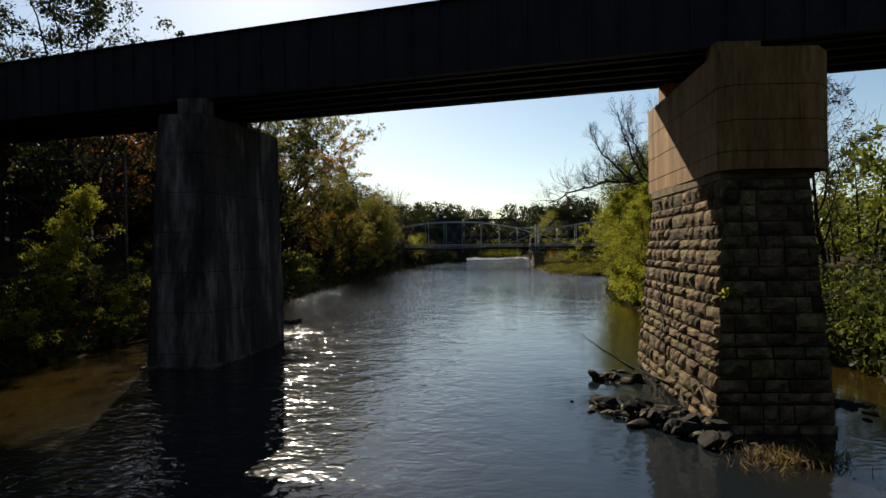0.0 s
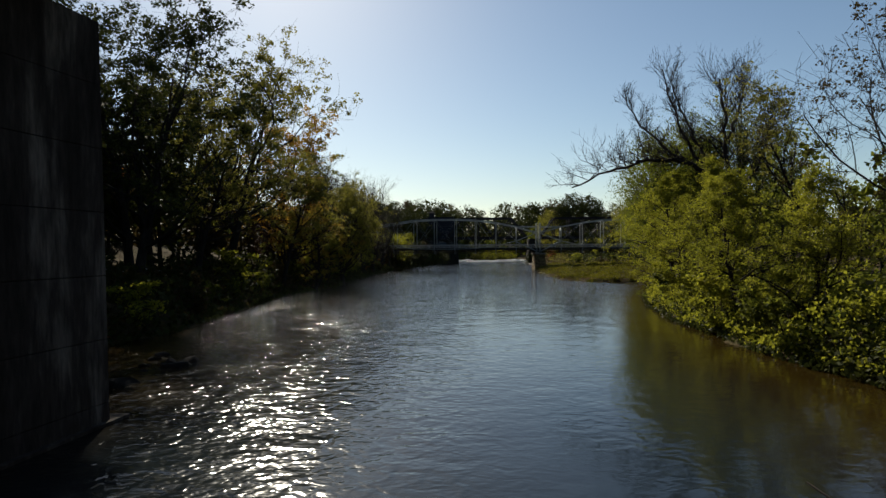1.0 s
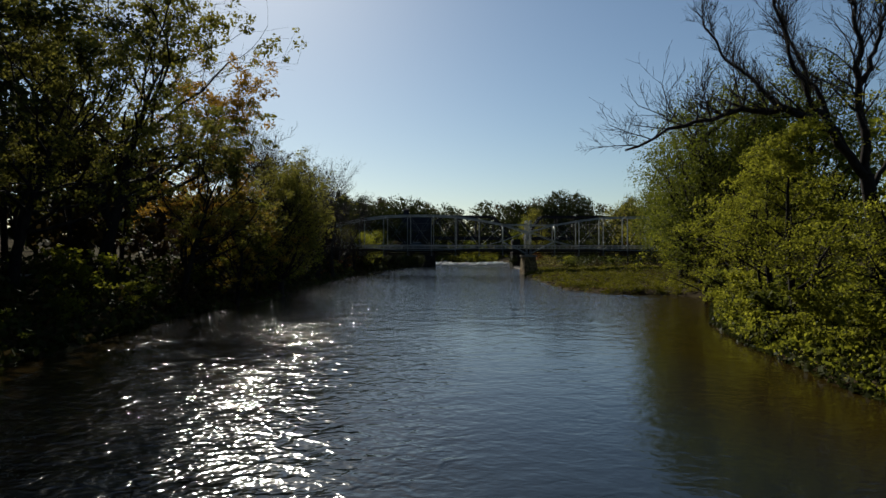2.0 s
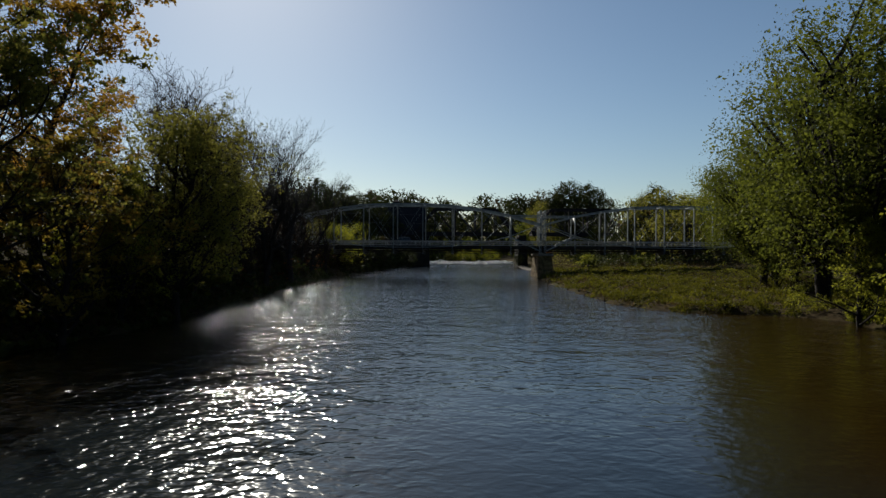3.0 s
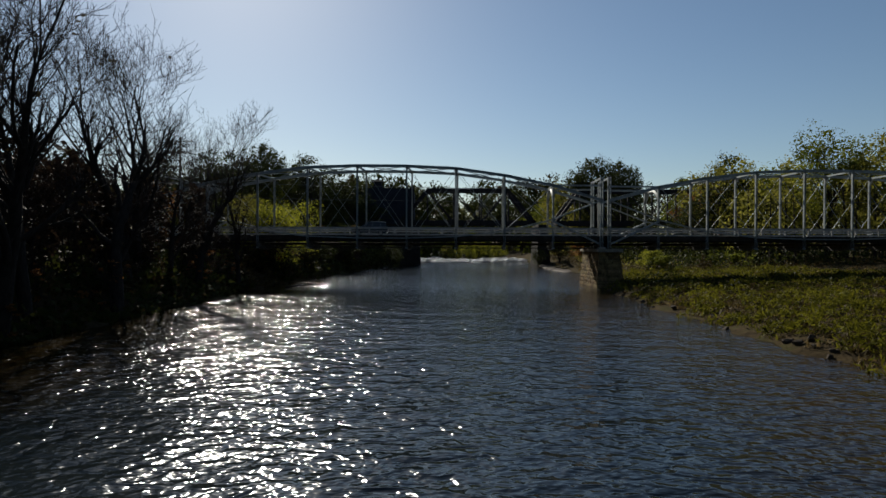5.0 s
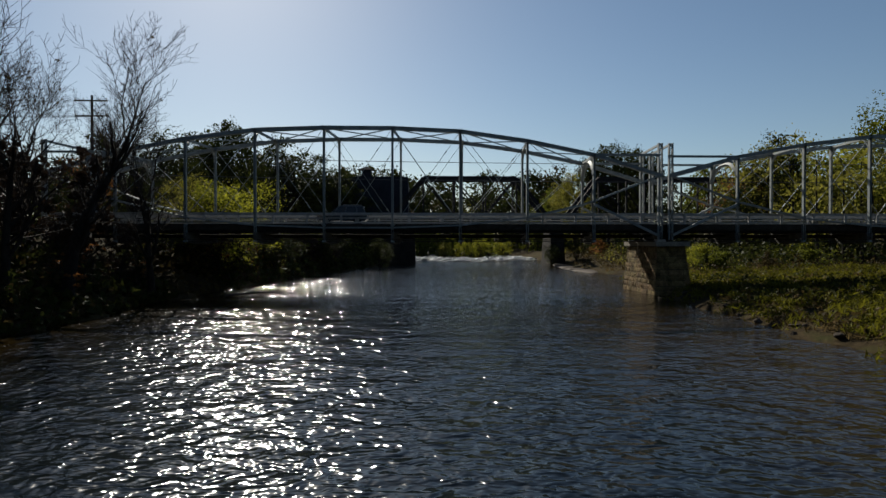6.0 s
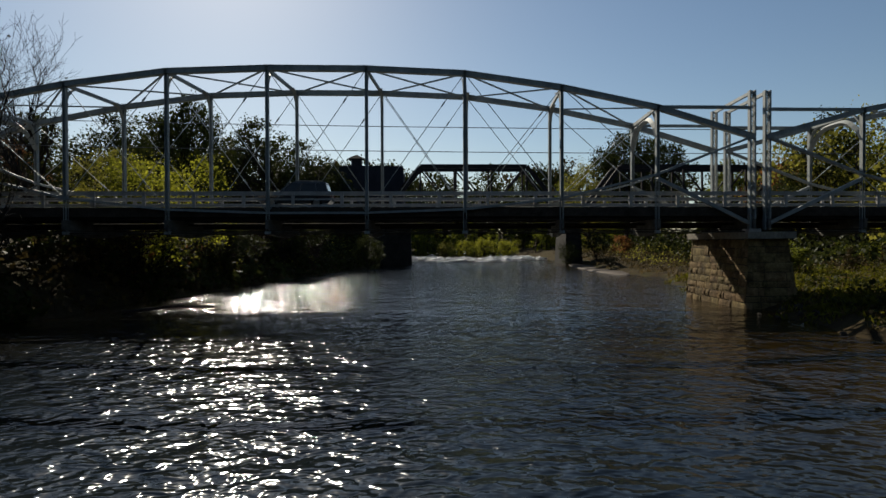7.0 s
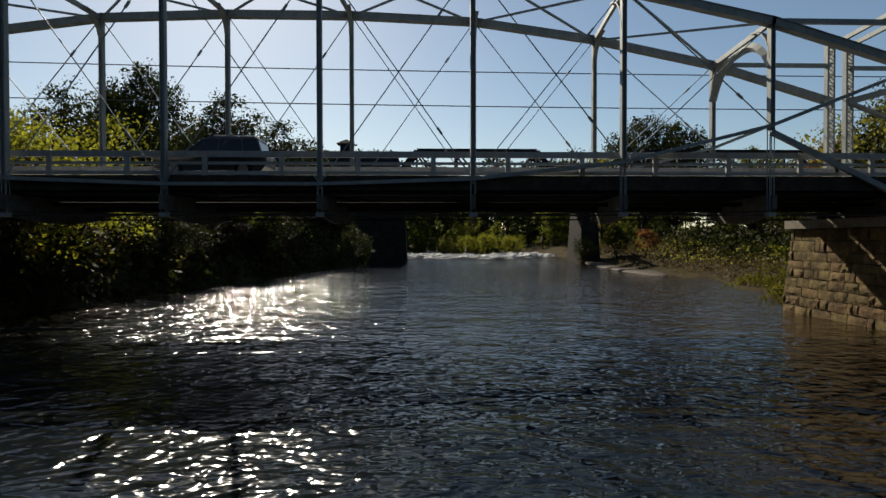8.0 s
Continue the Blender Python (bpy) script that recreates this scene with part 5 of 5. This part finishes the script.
# dark leaves paint the shade beneath the overhanging trees
undergrowth("weeds over the water coloured dark for the overhang's shade", 9000, "leaf_dark", 54, bank_right, 1, (33, 118), (-0.8, 5), 2.4, 0.3)
undergrowth("yellow-green leaves hanging above the water", 15000, "leaf_yellow", 62, bank_right, 1, (45, 116), (-0.4, 6), 5.5, 0.18)
undergrowth("green weeds and brambles under the trees", 14000, "leaf_green", 55, bank_right, 1, (23, 128), (0, 24), 2.4, 0.5)
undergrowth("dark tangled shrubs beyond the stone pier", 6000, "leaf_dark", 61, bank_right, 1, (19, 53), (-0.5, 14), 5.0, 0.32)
undergrowth("fallen rust leaves and ferns on the bank", 5000, "leaf_rust", 56, bank_left, -1, (23, 63), (0, 10), 1.6, 0.22)

# ---- meadow bar ----
def meadow(mounds, per, seed, mat, label, radius, height, size, xr, yr, clump):
    """Low plants in separate mounds of leaves, the bare ground dark between them."""
    rs = np.random.RandomState(seed)
    x, y = rs.uniform(*xr, mounds * 3), rs.uniform(*yr, mounds * 3)
    lump = np.sin(x * 0.45 + np.sin(y * 0.3) * 2) * np.sin(y * 0.37 + np.sin(x * 0.3) * 2)
    ok = (x - bank_right(y) > 0.3) & (lump + rs.normal(0, 0.4, mounds * 3) > clump) & ~((y > 204) & (y < 214.5) & (x < 31))
    x, y = x[ok][:mounds], y[ok][:mounds]
    n = len(x)
    r = rs.uniform(*radius, n)
    h = r * rs.uniform(*height, n)
    u = rs.normal(size=(n, per, 3))
    u[..., 2] = np.abs(u[..., 2])
    u /= np.linalg.norm(u, axis=2, keepdims=True)
    u *= rs.uniform(0.6, 1.0, (n, per, 1))
    px, py = x[:, None] + u[..., 0] * r[:, None], y[:, None] + u[..., 1] * r[:, None]
    pz = ground_height(px, py) + u[..., 2] * h[:, None]
    c = np.stack([px, py, pz], -1).reshape(-1, 3)
    tagged(new("grass", leaf_mesh(c, size * rs.uniform(0.5, 1.5, len(c)), mat, seed, droop=-0.9, name="grass", wide=0.13)), label, "grass", kind="stuff")


meadow(1050, 120, 3, "grass", "lush green plants in broad tussocks on the gravel bar", (0.7, 2.0), (0.3, 0.6), 0.36, (23, 66), (131, 236), -0.5)
meadow(1500, 14, 7, "grass", "low creeping green plants on the gravel bar", (0.2, 0.6), (0.4, 0.8), 0.3, (23, 66), (131, 236), -0.9)
meadow(500, 26, 8, "leaf_brown", "brown withered plants between the green tussocks", (0.5, 1.4), (0.3, 0.6), 0.36, (24, 66), (134, 236), -0.2)
meadow(420, 12, 6, "straw", "brown dead weeds along the edge of the bar", (0.2, 0.5), (0.4, 0.9), 0.3, (23, 32), (134, 206), -2)
meadow(900, 14, 4, "straw", "dry brown weeds among the meadow plants", (0.4, 1.0), (0.5, 1.1), 0.4, (30, 110), (206, 300), -0.3)

# ---- far railway truss and building ----
def far_railway_truss(x0, x1, label):
    br = thing("railway_truss", label, "bridge", "far railway spans")
    y0, y1, zb, zt = 288.0, 293.5, 11.0, 19.6
    n = max(4, round((x1 - x0) / 6.5))
    for y in (y0, y1):
        xs = [x0 + (x1 - x0) * k / n for k in range(n + 1)]
        s = Shape().beam((xs[1], y, zt), (xs[-2], y, zt), 0.6, 0.8)
        part("top_chord", s.mesh("top_chord", "dark_steel"), br)
        part("bottom_chord", Shape().beam((x0, y, zb), (x1, y, zb), 0.6, 1.3).mesh("bottom_chord", "dark_steel"), br)
        for a, b in ((0, 1), (n, n - 1)):
            part("end_post", Shape().beam((xs[a], y, zb), (xs[b], y, zt), 0.6, 0.8).mesh("end_post", "dark_steel"), br)
        for k in range(1, n):
            part("post", Shape().beam((xs[k], y, zb), (xs[k], y, zt), 0.35, 0.35).mesh("post", "dark_steel"), br)
            if k < n - 1:
                part("diagonal", Shape().beam((xs[k], y, zt if k < n / 2 else zb), (xs[k + 1], y, zb if k < n / 2 else zt), 0.2, 0.3).mesh("diagonal", "dark_steel"), br)
    part("deck", Shape().box((x0, y0, 10.6), (x1, y1, 11.2)).mesh("deck", "dark_steel"), br)


far_railway_truss(-2, 33.5, "dark steel railway truss span behind the road bridge")
far_railway_truss(39, 84, "second dark steel railway truss span behind trees")
for x, w in ((-1.3, 8.4), (35.5, 2.6), (85, 4)):
    p = thing("bridge_pier", "dark masonry pier carrying the far railway bridge", "bridge pier", "far railway piers")
    part("shaft", prism([(x - w / 2 - 0.5, 286), (x + w / 2 + 0.5, 286), (x + w / 2 + 0.5, 296), (x - w / 2 - 0.5, 296)],
                        [(x - w / 2, 287), (x + w / 2, 287), (x + w / 2, 295), (x - w / 2, 295)], -1, 10.6).mesh("shaft", "far_stone"), p)
mill = thing("mill_building", "dark-walled long building with a small roof cupola", "building")
part("wall", Shape().box((-19, 296, 2), (1.5, 297, 20.7)).box((-19, 297, 2), (1.5, 311, 19.6)).box((-19, 311, 2), (1.5, 312, 20.7)).mesh("wall", "wall"), mill)
part("roof", prism([(-18.9, 297.1), (1.4, 297.1), (1.4, 310.9), (-18.9, 310.9)], [(-18.9, 302), (1.4, 302), (1.4, 306), (-18.9, 306)], 19.61, 20.4).mesh("roof", "dark_steel"), mill)
for z0, z1, r in ((20.2, 21.6, 1.3), (21.6, 23.0, 1.1)):
    part("cupola", Shape().box((-9 - r, 303 - r, z0), (-9 + r, 303 + r, z1)).mesh("cupola", "wall"), mill)
part("cupola_roof", prism([(-10.8, 301.2), (-7.2, 301.2), (-7.2, 304.8), (-10.8, 304.8)], [(-9.1, 302.9), (-8.9, 302.9), (-8.9, 303.1), (-9.1, 303.1)], 23.0, 24.0).mesh("cupola_roof", "dark_steel"), mill)


# ---- road, utility poles and wires ----
def road_strip(name, xs, ys, half, lift, label):
    s = Shape()
    vs = []
    for x, y, tx, ty in zip(xs, ys, np.gradient(xs), np.gradient(ys)):
        n = math.hypot(tx, ty)
        z = float(ground_height(x, y)) + lift
        vs += [(x - ty / n * half, y + tx / n * half, z), (x + ty / n * half, y - tx / n * half, z)]
    s.add(vs, [(2 * i, 2 * i + 1, 2 * i + 3, 2 * i + 2) for i in range(len(xs) - 1)])
    return tagged(new(name, s.mesh(name, "asphalt")), label, "road", kind="structure")


road_strip("road_1", np.linspace(-33, -120, 30), np.full(30, 208.6), 3.0, 0.12, "grey asphalt road leading to the truss bridge")
road_strip("road_2", np.linspace(86, 180, 30), np.full(30, 208.6), 3.0, 0.12, "grey asphalt road leading off the truss bridge")


def guard_rail(x, y0, y1, label):
    """A corrugated rail on posts beside the road along the bank."""
    ys = np.linspace(y0, y1, int((y1 - y0) / 2) + 1)
    z = [float(ground_height(x, y)) for y in ys]
    g = thing("guard_rail", label, "guard rail")
    s = Shape()
    for k in range(len(ys) - 1):
        for dz in (0.52, 0.72):
            s.beam((x, ys[k], z[k] + dz), (x, ys[k + 1], z[k + 1] + dz), 0.06, 0.12)
        s.beam((x - 0.03, ys[k], z[k] + 0.62), (x - 0.03, ys[k + 1], z[k + 1] + 0.62), 0.03, 0.14)
    part("rail", s.mesh("rail", "rail"), g)
    post = Shape().box((-0.2, -0.07, -0.4), (-0.05, 0.07, 0.78)).mesh("post", "wood")
    for y, h in zip(ys, z):
        part("post", post, g).location = (x, y, h)


guard_rail(-36.0, 53, 115, "galvanised guard rail along the wooded bank road")


def abutment(x, label):
    a = thing("bridge_abutment", label, "abutment", "road bridge abutments")
    part("wall", Shape().box((x - 1.6, 203.6, -1), (x + 1.6, 213.8, 5.0)).mesh("wall", "concrete"), a)
    for y in (203.6, 213.0):
        part("wing_wall", Shape().box((x - 1.4, y, 5.0), (x + 1.4, y + 0.8, 6.6)).mesh("wing_wall", "concrete"), a)


abutment(-31.3, "weathered concrete abutment of the road bridge")
abutment(85.5, "weathered concrete abutment at the far end")


def utility_pole(x, y, top, label, arms=(0.6, 2.2)):
    p = thing("utility_pole", label, "utility pole", "utility poles")
    g = float(ground_height(x, y))
    part("pole", Shape().tube([(x, y, g - 0.5), (x, y, top)], [0.2, 0.13], 10).mesh("pole", "wood", True), p)
    for a in arms:
        arm = part("crossarm", Shape().beam((x - 1.7, y - 0.16, top - a), (x + 1.7, y - 0.16, top - a), 0.12, 0.15).mesh("crossarm", "wood"), p)
        for dx in (-1.6, -0.8, 0.8, 1.6):
            part("insulator", Shape().tube([(x + dx, y - 0.16, top - a + 0.07), (x + dx, y - 0.16, top - a + 0.26)], [0.05, 0.07], 6).mesh("insulator", "rail"), arm)
    return p


utility_pole(-30.5, 215.3, 20.5, "dark wooden utility pole with two crossarms beside the road")
utility_pole(-31.8, 57.0, 16.6, "dark wooden utility pole beside the slope road", (0.3, 3.8))
utility_pole(90.0, 215.5, 18.0, "wooden utility pole beside the road", (0.6, 2.2))


def wire(a, b, sag, r, label):
    a, b = Vector(a), Vector(b)
    pts = [a.lerp(b, t) - Vector((0, 0, sag * 4 * t * (1 - t))) for t in np.linspace(0, 1, 25)]
    tagged(new("wire", Shape().tube(pts, r, 4).mesh("wire", "cable")), label, "cable", "overhead wires")


for z, sag, dy in ((14.2, 0.7, 0), (12.2, 0.65, 0)):
    wire((-30.5, 215.3 + dy, z), (90, 215.3 + dy, z), sag, 0.03, "thin dark overhead wire along the road bridge")
for z, dy in ((16.3, 0), (16.5, 0.8), (12.9, 0), (12.7, 0.6), (12.4, -0.4)):
    wire((-31.8, 57 + dy, z), (-73.8, 48 + dy, z + 2.2), 1.2, 0.035, "pale overhead wire strung along the slope")
for z, dy in ((19.9, 0), (18.3, 0.2), (18.3, -0.3)):
    wire((-30.5, 215.3 + dy, z), (-80, 190 + dy, z + 1), 2.0, 0.03, "thin dark overhead wire beside the road")


# ---- rocks, driftwood, dry grass ----
def rock_mesh(seed, mat="rock"):
    rnd = random.Random(seed)
    bm = bmesh.new()
    bmesh.ops.create_icosphere(bm, subdivisions=2, radius=0.6)
    off = Vector((seed * 3.1, seed, 0))
    cuts = [(Vector((rnd.gauss(0, 1), rnd.gauss(0, 1), rnd.gauss(0, 1))).normalized(), rnd.uniform(0.24, 0.42)) for _ in range(9)]
    for v in bm.verts:
        for c, deep in cuts:
            k = v.co.dot(c)
            if k > deep:
                v.co -= c * (k - deep) * 0.97
        v.co += v.co.normalized() * noise.noise(v.co * 4.5 + off) * 0.05
        v.co.z *= 0.85
    me = bpy.data.meshes.new("rock")
    bm.to_mesh(me)
    bm.free()
    me.materials.append(MAT[mat])
    return me


ROCKS = [rock_mesh(s) for s in range(9)]
RUBBLE = [rock_mesh(s, "rubble") for s in range(20, 27)]
STONES = [rock_mesh(s, "mortar") for s in range(10, 15)]
KINDS_OF_ROCK = {"bar stones": STONES, "pier rubble": RUBBLE}


def rock(x, y, size, label, group, rnd, lift=0.0):
    o = tagged(new("rock", rnd.choice(KINDS_OF_ROCK.get(group, ROCKS))), label, "rock", group)
    g = max(float(ground_height(x, y)), -0.25)
    s = size * rnd.uniform(0.8, 1.2)
    o.matrix_basis = (Matrix.Translation((x, y, g + size * (0.05 if group == "bar stones" else 0.2) + lift))
                      @ Matrix.Rotation(rnd.uniform(0, 6.28), 4, "Z") @ Matrix.Rotation(rnd.gauss(0, 0.35), 4, "X")
                      @ Matrix.Diagonal((s * rnd.uniform(0.9, 1.7), s, s * rnd.uniform(0.6, 1.1), 1)))


def pier_rock(x, y, size, rnd, lift):
    if rnd.random() < 0.42:
        rock(x, y, size * 0.8, "tan broken stone among the wet pier rocks", "pier rubble", rnd, lift + 0.1)
    else:
        rock(x, y, size, "wet dark angular rock at the pier foot", "pier rocks", rnd, lift)


rnd = random.Random(12)
for k in range(150):
    t = rnd.random() ** 1.3
    heap = max(0.0, 1 - t * 1.4)
    pier_rock(10.9 - 3.1 * t + max(-1.2, min(0.5, rnd.gauss(0, 0.5))), 19.6 + 3.6 * t + rnd.gauss(0, 0.6), rnd.choice((0.25, 0.32, 0.4, 0.5, 0.65, 0.85)), rnd, rnd.uniform(0, 0.25 + 0.5 * heap))
for k in range(26):
    pier_rock(rnd.gauss(10.1, 0.8), rnd.gauss(28.6, 0.75), rnd.uniform(0.3, 0.85), rnd, rnd.uniform(0, 0.4))
for k in range(22):
    rock(rnd.uniform(16.4, 22.2), rnd.gauss(22.5, 0.9), rnd.uniform(0.4, 0.9), "dark boulder in shallow water beyond the pier", "pier rocks", rnd)
for k in range(16):
    rock(rnd.uniform(-18.8, -13.3), rnd.gauss(52, 3), rnd.uniform(0.5, 1.2), "dark rock breaking the surface near the shore", "shore rocks", rnd)
for k in range(62):
    y = rnd.uniform(137, 204)
    rock(float(bank_right(y)) + rnd.gauss(0.5, 0.8), y, rnd.uniform(0.2, 0.6), "small grey stone at the gravel bar edge", "bar stones", rnd)
for k in range(14):
    rock(rnd.uniform(24, 30), rnd.uniform(198, 204), rnd.uniform(0.3, 0.8), "stone lying before the road bridge pier", "bar stones", rnd)


def driftwood(pts, r, label):
    o = tagged(new("driftwood", Shape().tube(pts, [r * (1 - 0.7 * i / (len(pts) - 1)) for i in range(len(pts))], 6).mesh("driftwood", "bark", True)), label, "driftwood", "driftwood")
    return o


driftwood([(11.2, 29.4, 0.3), (10.5, 30.2, 0.75), (9.7, 31, 1.25), (9, 31.7, 1.75)], 0.06, "dead branch sticking out of the water")
driftwood([(10.6, 30.1, 0.7), (10.3, 30.0, 1.05), (10.15, 29.9, 1.5)], 0.035, "short dead twig among the pier rocks")
driftwood([(11.5, 27.2, 0.45), (11.0, 26.4, 0.6), (10.7, 25.7, 0.5)], 0.035, "thin pale stick lying against the pier foot")
driftwood([(11.3, 22.6, 0.9), (10.8, 21.2, 0.95), (10.6, 20.0, 0.7)], 0.04, "thin pale stick lying on the pier rocks")
driftwood([(11.7, 21.9, 1.3), (11.4, 20.4, 1.0), (11.3, 19.0, 0.6)], 0.05, "dead branch leaning on the pier foot")
driftwood([(11.6, 25, 0.5), (11.2, 26.5, 0.6), (10.7, 28, 0.75), (10.2, 29, 1.0)], 0.06, "washed-up log lying on the pier rocks")
driftwood([(-22.3, 39, 0.1), (-21.3, 42, 0.3), (-18.8, 45, 0.15), (-17.3, 46, 0.05)], 0.12, "pale stranded branch at the waterline")
driftwood([(-13.5, 205, 0.1), (-11, 206.5, 0.3), (-8.5, 207, 0.2)], 0.14, "pale stranded branch at the waterline")

tagged(new("vine", Shape().tube([(12.65, 30.3, 5.2), (12.45, 29, 4.2), (12.3, 27.8, 3.0), (12.15, 27.2, 2.0), (12, 26.8, 0.5)], [0.02, 0.035, 0.05, 0.05, 0.06], 5).mesh("vine", "bark")),
       "dead brown vine clinging to the pier stones", "vine")
tagged(new("vine", Shape().tube([(12.4, 28.4, 3.6), (12.3, 27.6, 3.3), (12.2, 26.6, 3.4), (12.15, 25.8, 3.1)], [0.03, 0.025, 0.02, 0.015], 5).mesh("vine", "bark")),
       "thin dead vine branch on the pier stones", "vine")
rs = np.random.RandomState(19)
tuft = np.stack([rs.normal(12.35, 0.22, 90), rs.normal(20.2, 0.08, 90), rs.normal(5.1, 0.1, 90)], -1)
tagged(new("weed", leaf_mesh(tuft, rs.uniform(0.08, 0.2, 90), "leaf_yellow", 19, name="weed")), "small green weed growing from the pier joints", "weed")
rs = np.random.RandomState(9)
c = np.stack([rs.normal(12.6, 0.8, 700), rs.normal(16.6, 0.5, 700), np.abs(rs.normal(0.05, 0.12, 700))], -1)
tagged(new("dry_grass", leaf_mesh(c, rs.uniform(0.2, 0.5, 700), "straw", 9, droop=-1.2, name="dry_grass", wide=0.06)), "dry straw-coloured grass tufts at the pier foot", "grass", kind="stuff")


# ---- rapids and sand spit ----
rs = np.random.RandomState(5)
X = rs.uniform(-1, 37, 1300)
Y = 304 + 6 * np.sin(X * 0.21 + 0.6) + 0.28 * X + rs.gamma(1.6, 8.0, 1300)
L, W = rs.uniform(0.4, 2.2, 1300), rs.uniform(0.2, 1.0, 1300)
Z = rs.uniform(0.05, 0.75, 1300) * np.clip(0.5 + 0.6 * np.sin(X * 0.9 + Y * 0.35), 0.08, 1)
quads = np.stack([np.stack([X - L, Y, Z * 0.3], -1), np.stack([X, Y - W, Z], -1), np.stack([X + L, Y, Z * 0.3], -1), np.stack([X, Y + W, Z], -1)], 1)
tagged(new("rapids", array_mesh("rapids", quads.reshape(-1, 3), np.arange(5200).reshape(-1, 4), "foam")), "white broken water of shallow rapids", "rapids", kind="stuff")
spit = Shape()
ring = [(33.4 + 3.2 * math.cos(a) + 2.2 * math.sin(a), 266 + 24 * math.sin(a)) for a in np.linspace(0, 2 * math.pi, 28, endpoint=False)]
spit = prism(ring, [(34.2 + (x - 34.2) * 0.55, 266 + (y - 266) * 0.8) for x, y in ring], -0.3, 0.16)
tagged(new("sand_spit", spit.mesh("sand_spit", "sand", True)), "pale wet sand spit at the river bend", "sand", kind="structure")


# ---- car on the bridge ----
def estate_car(x, y, z):
    """A tall estate car, its bonnet towards -x."""
    car = thing("car", "dark grey off-road estate car with tinted windows on the bridge", "car")

    def hull(profile, half):
        """A closed side profile, its half width given at each corner."""
        k = len(profile)
        vs = [(x + a, y - h, z + c) for (a, c), h in zip(profile, half)] + [(x + a, y + h, z + c) for (a, c), h in zip(profile, half)]
        return Shape().add(vs, [tuple(range(k))[::-1], tuple(range(k, 2 * k))] + [(i, (i + 1) % k, k + (i + 1) % k, k + i) for i in range(k)])

    body = [(-2.3, 0.42), (-2.1, 0.3), (2.15, 0.3), (2.32, 0.5), (2.34, 0.95), (2.25, 1.12), (-1.0, 1.1), (-1.3, 1.06), (-2.15, 0.95), (-2.34, 0.8)]
    part("body", hull(body, [0.86, 0.88, 0.88, 0.88, 0.92, 0.86, 0.86, 0.88, 0.86, 0.88]).mesh("body", "car"), car)
    cabin = [(-0.95, 1.09), (2.18, 1.11), (1.98, 1.66), (-0.22, 1.68)]
    glass = part("window_band", hull(cabin, [0.82, 0.82, 0.7, 0.7]).mesh("window_band", "glass"), car, "dark tinted windows")
    for foot, head in ((-0.98, -0.26), (0.35, 0.42), (1.4, 1.32), (2.14, 1.94)):
        for side in (-1, 1):
            part("pillar", Shape().beam((x + foot, y + side * 0.835, z + 1.1), (x + head, y + side * 0.71, z + 1.68), 0.05, 0.1, (0, side, 0)).mesh("pillar", "car"), glass)
    part("roof", hull([(-0.3, 1.66), (2.02, 1.64), (1.9, 1.75), (0.0, 1.78)], [0.72, 0.72, 0.66, 0.66]).mesh("roof", "car"), car)
    for side in (-1, 1):
        part("roof_rail", Shape().beam((x + 0.1, y + side * 0.6, z + 1.82), (x + 1.8, y + side * 0.6, z + 1.8), 0.05, 0.05).mesh("roof_rail", "rail"), car)
        part("headlight", Shape().box((x - 2.36, y + side * 0.7 - 0.14, z + 0.68), (x - 2.28, y + side * 0.7 + 0.14, z + 0.84)).mesh("headlight", "rail"), car)
        part("tail_light", Shape().box((x + 2.3, y + side * 0.78 - 0.06, z + 0.72), (x + 2.37, y + side * 0.78 + 0.06, z + 1.02)).mesh("tail_light", "tail_lens"), car)
    for dx in (-1.45, 1.42):
        for dy in (-0.84, 0.84):
            w = part("wheel", Shape().tube([(x + dx, y + dy - 0.12, z + 0.36), (x + dx, y + dy + 0.12, z + 0.36)], 0.36, 18).mesh("wheel", "rubber"), car)
            part("rim", Shape().tube([(x + dx, y + dy - 0.13, z + 0.36), (x + dx, y + dy + 0.13, z + 0.36)], 0.22, 12).mesh("rim", "rail"), w)


estate_car(-3.1, 207.2, 6.62)
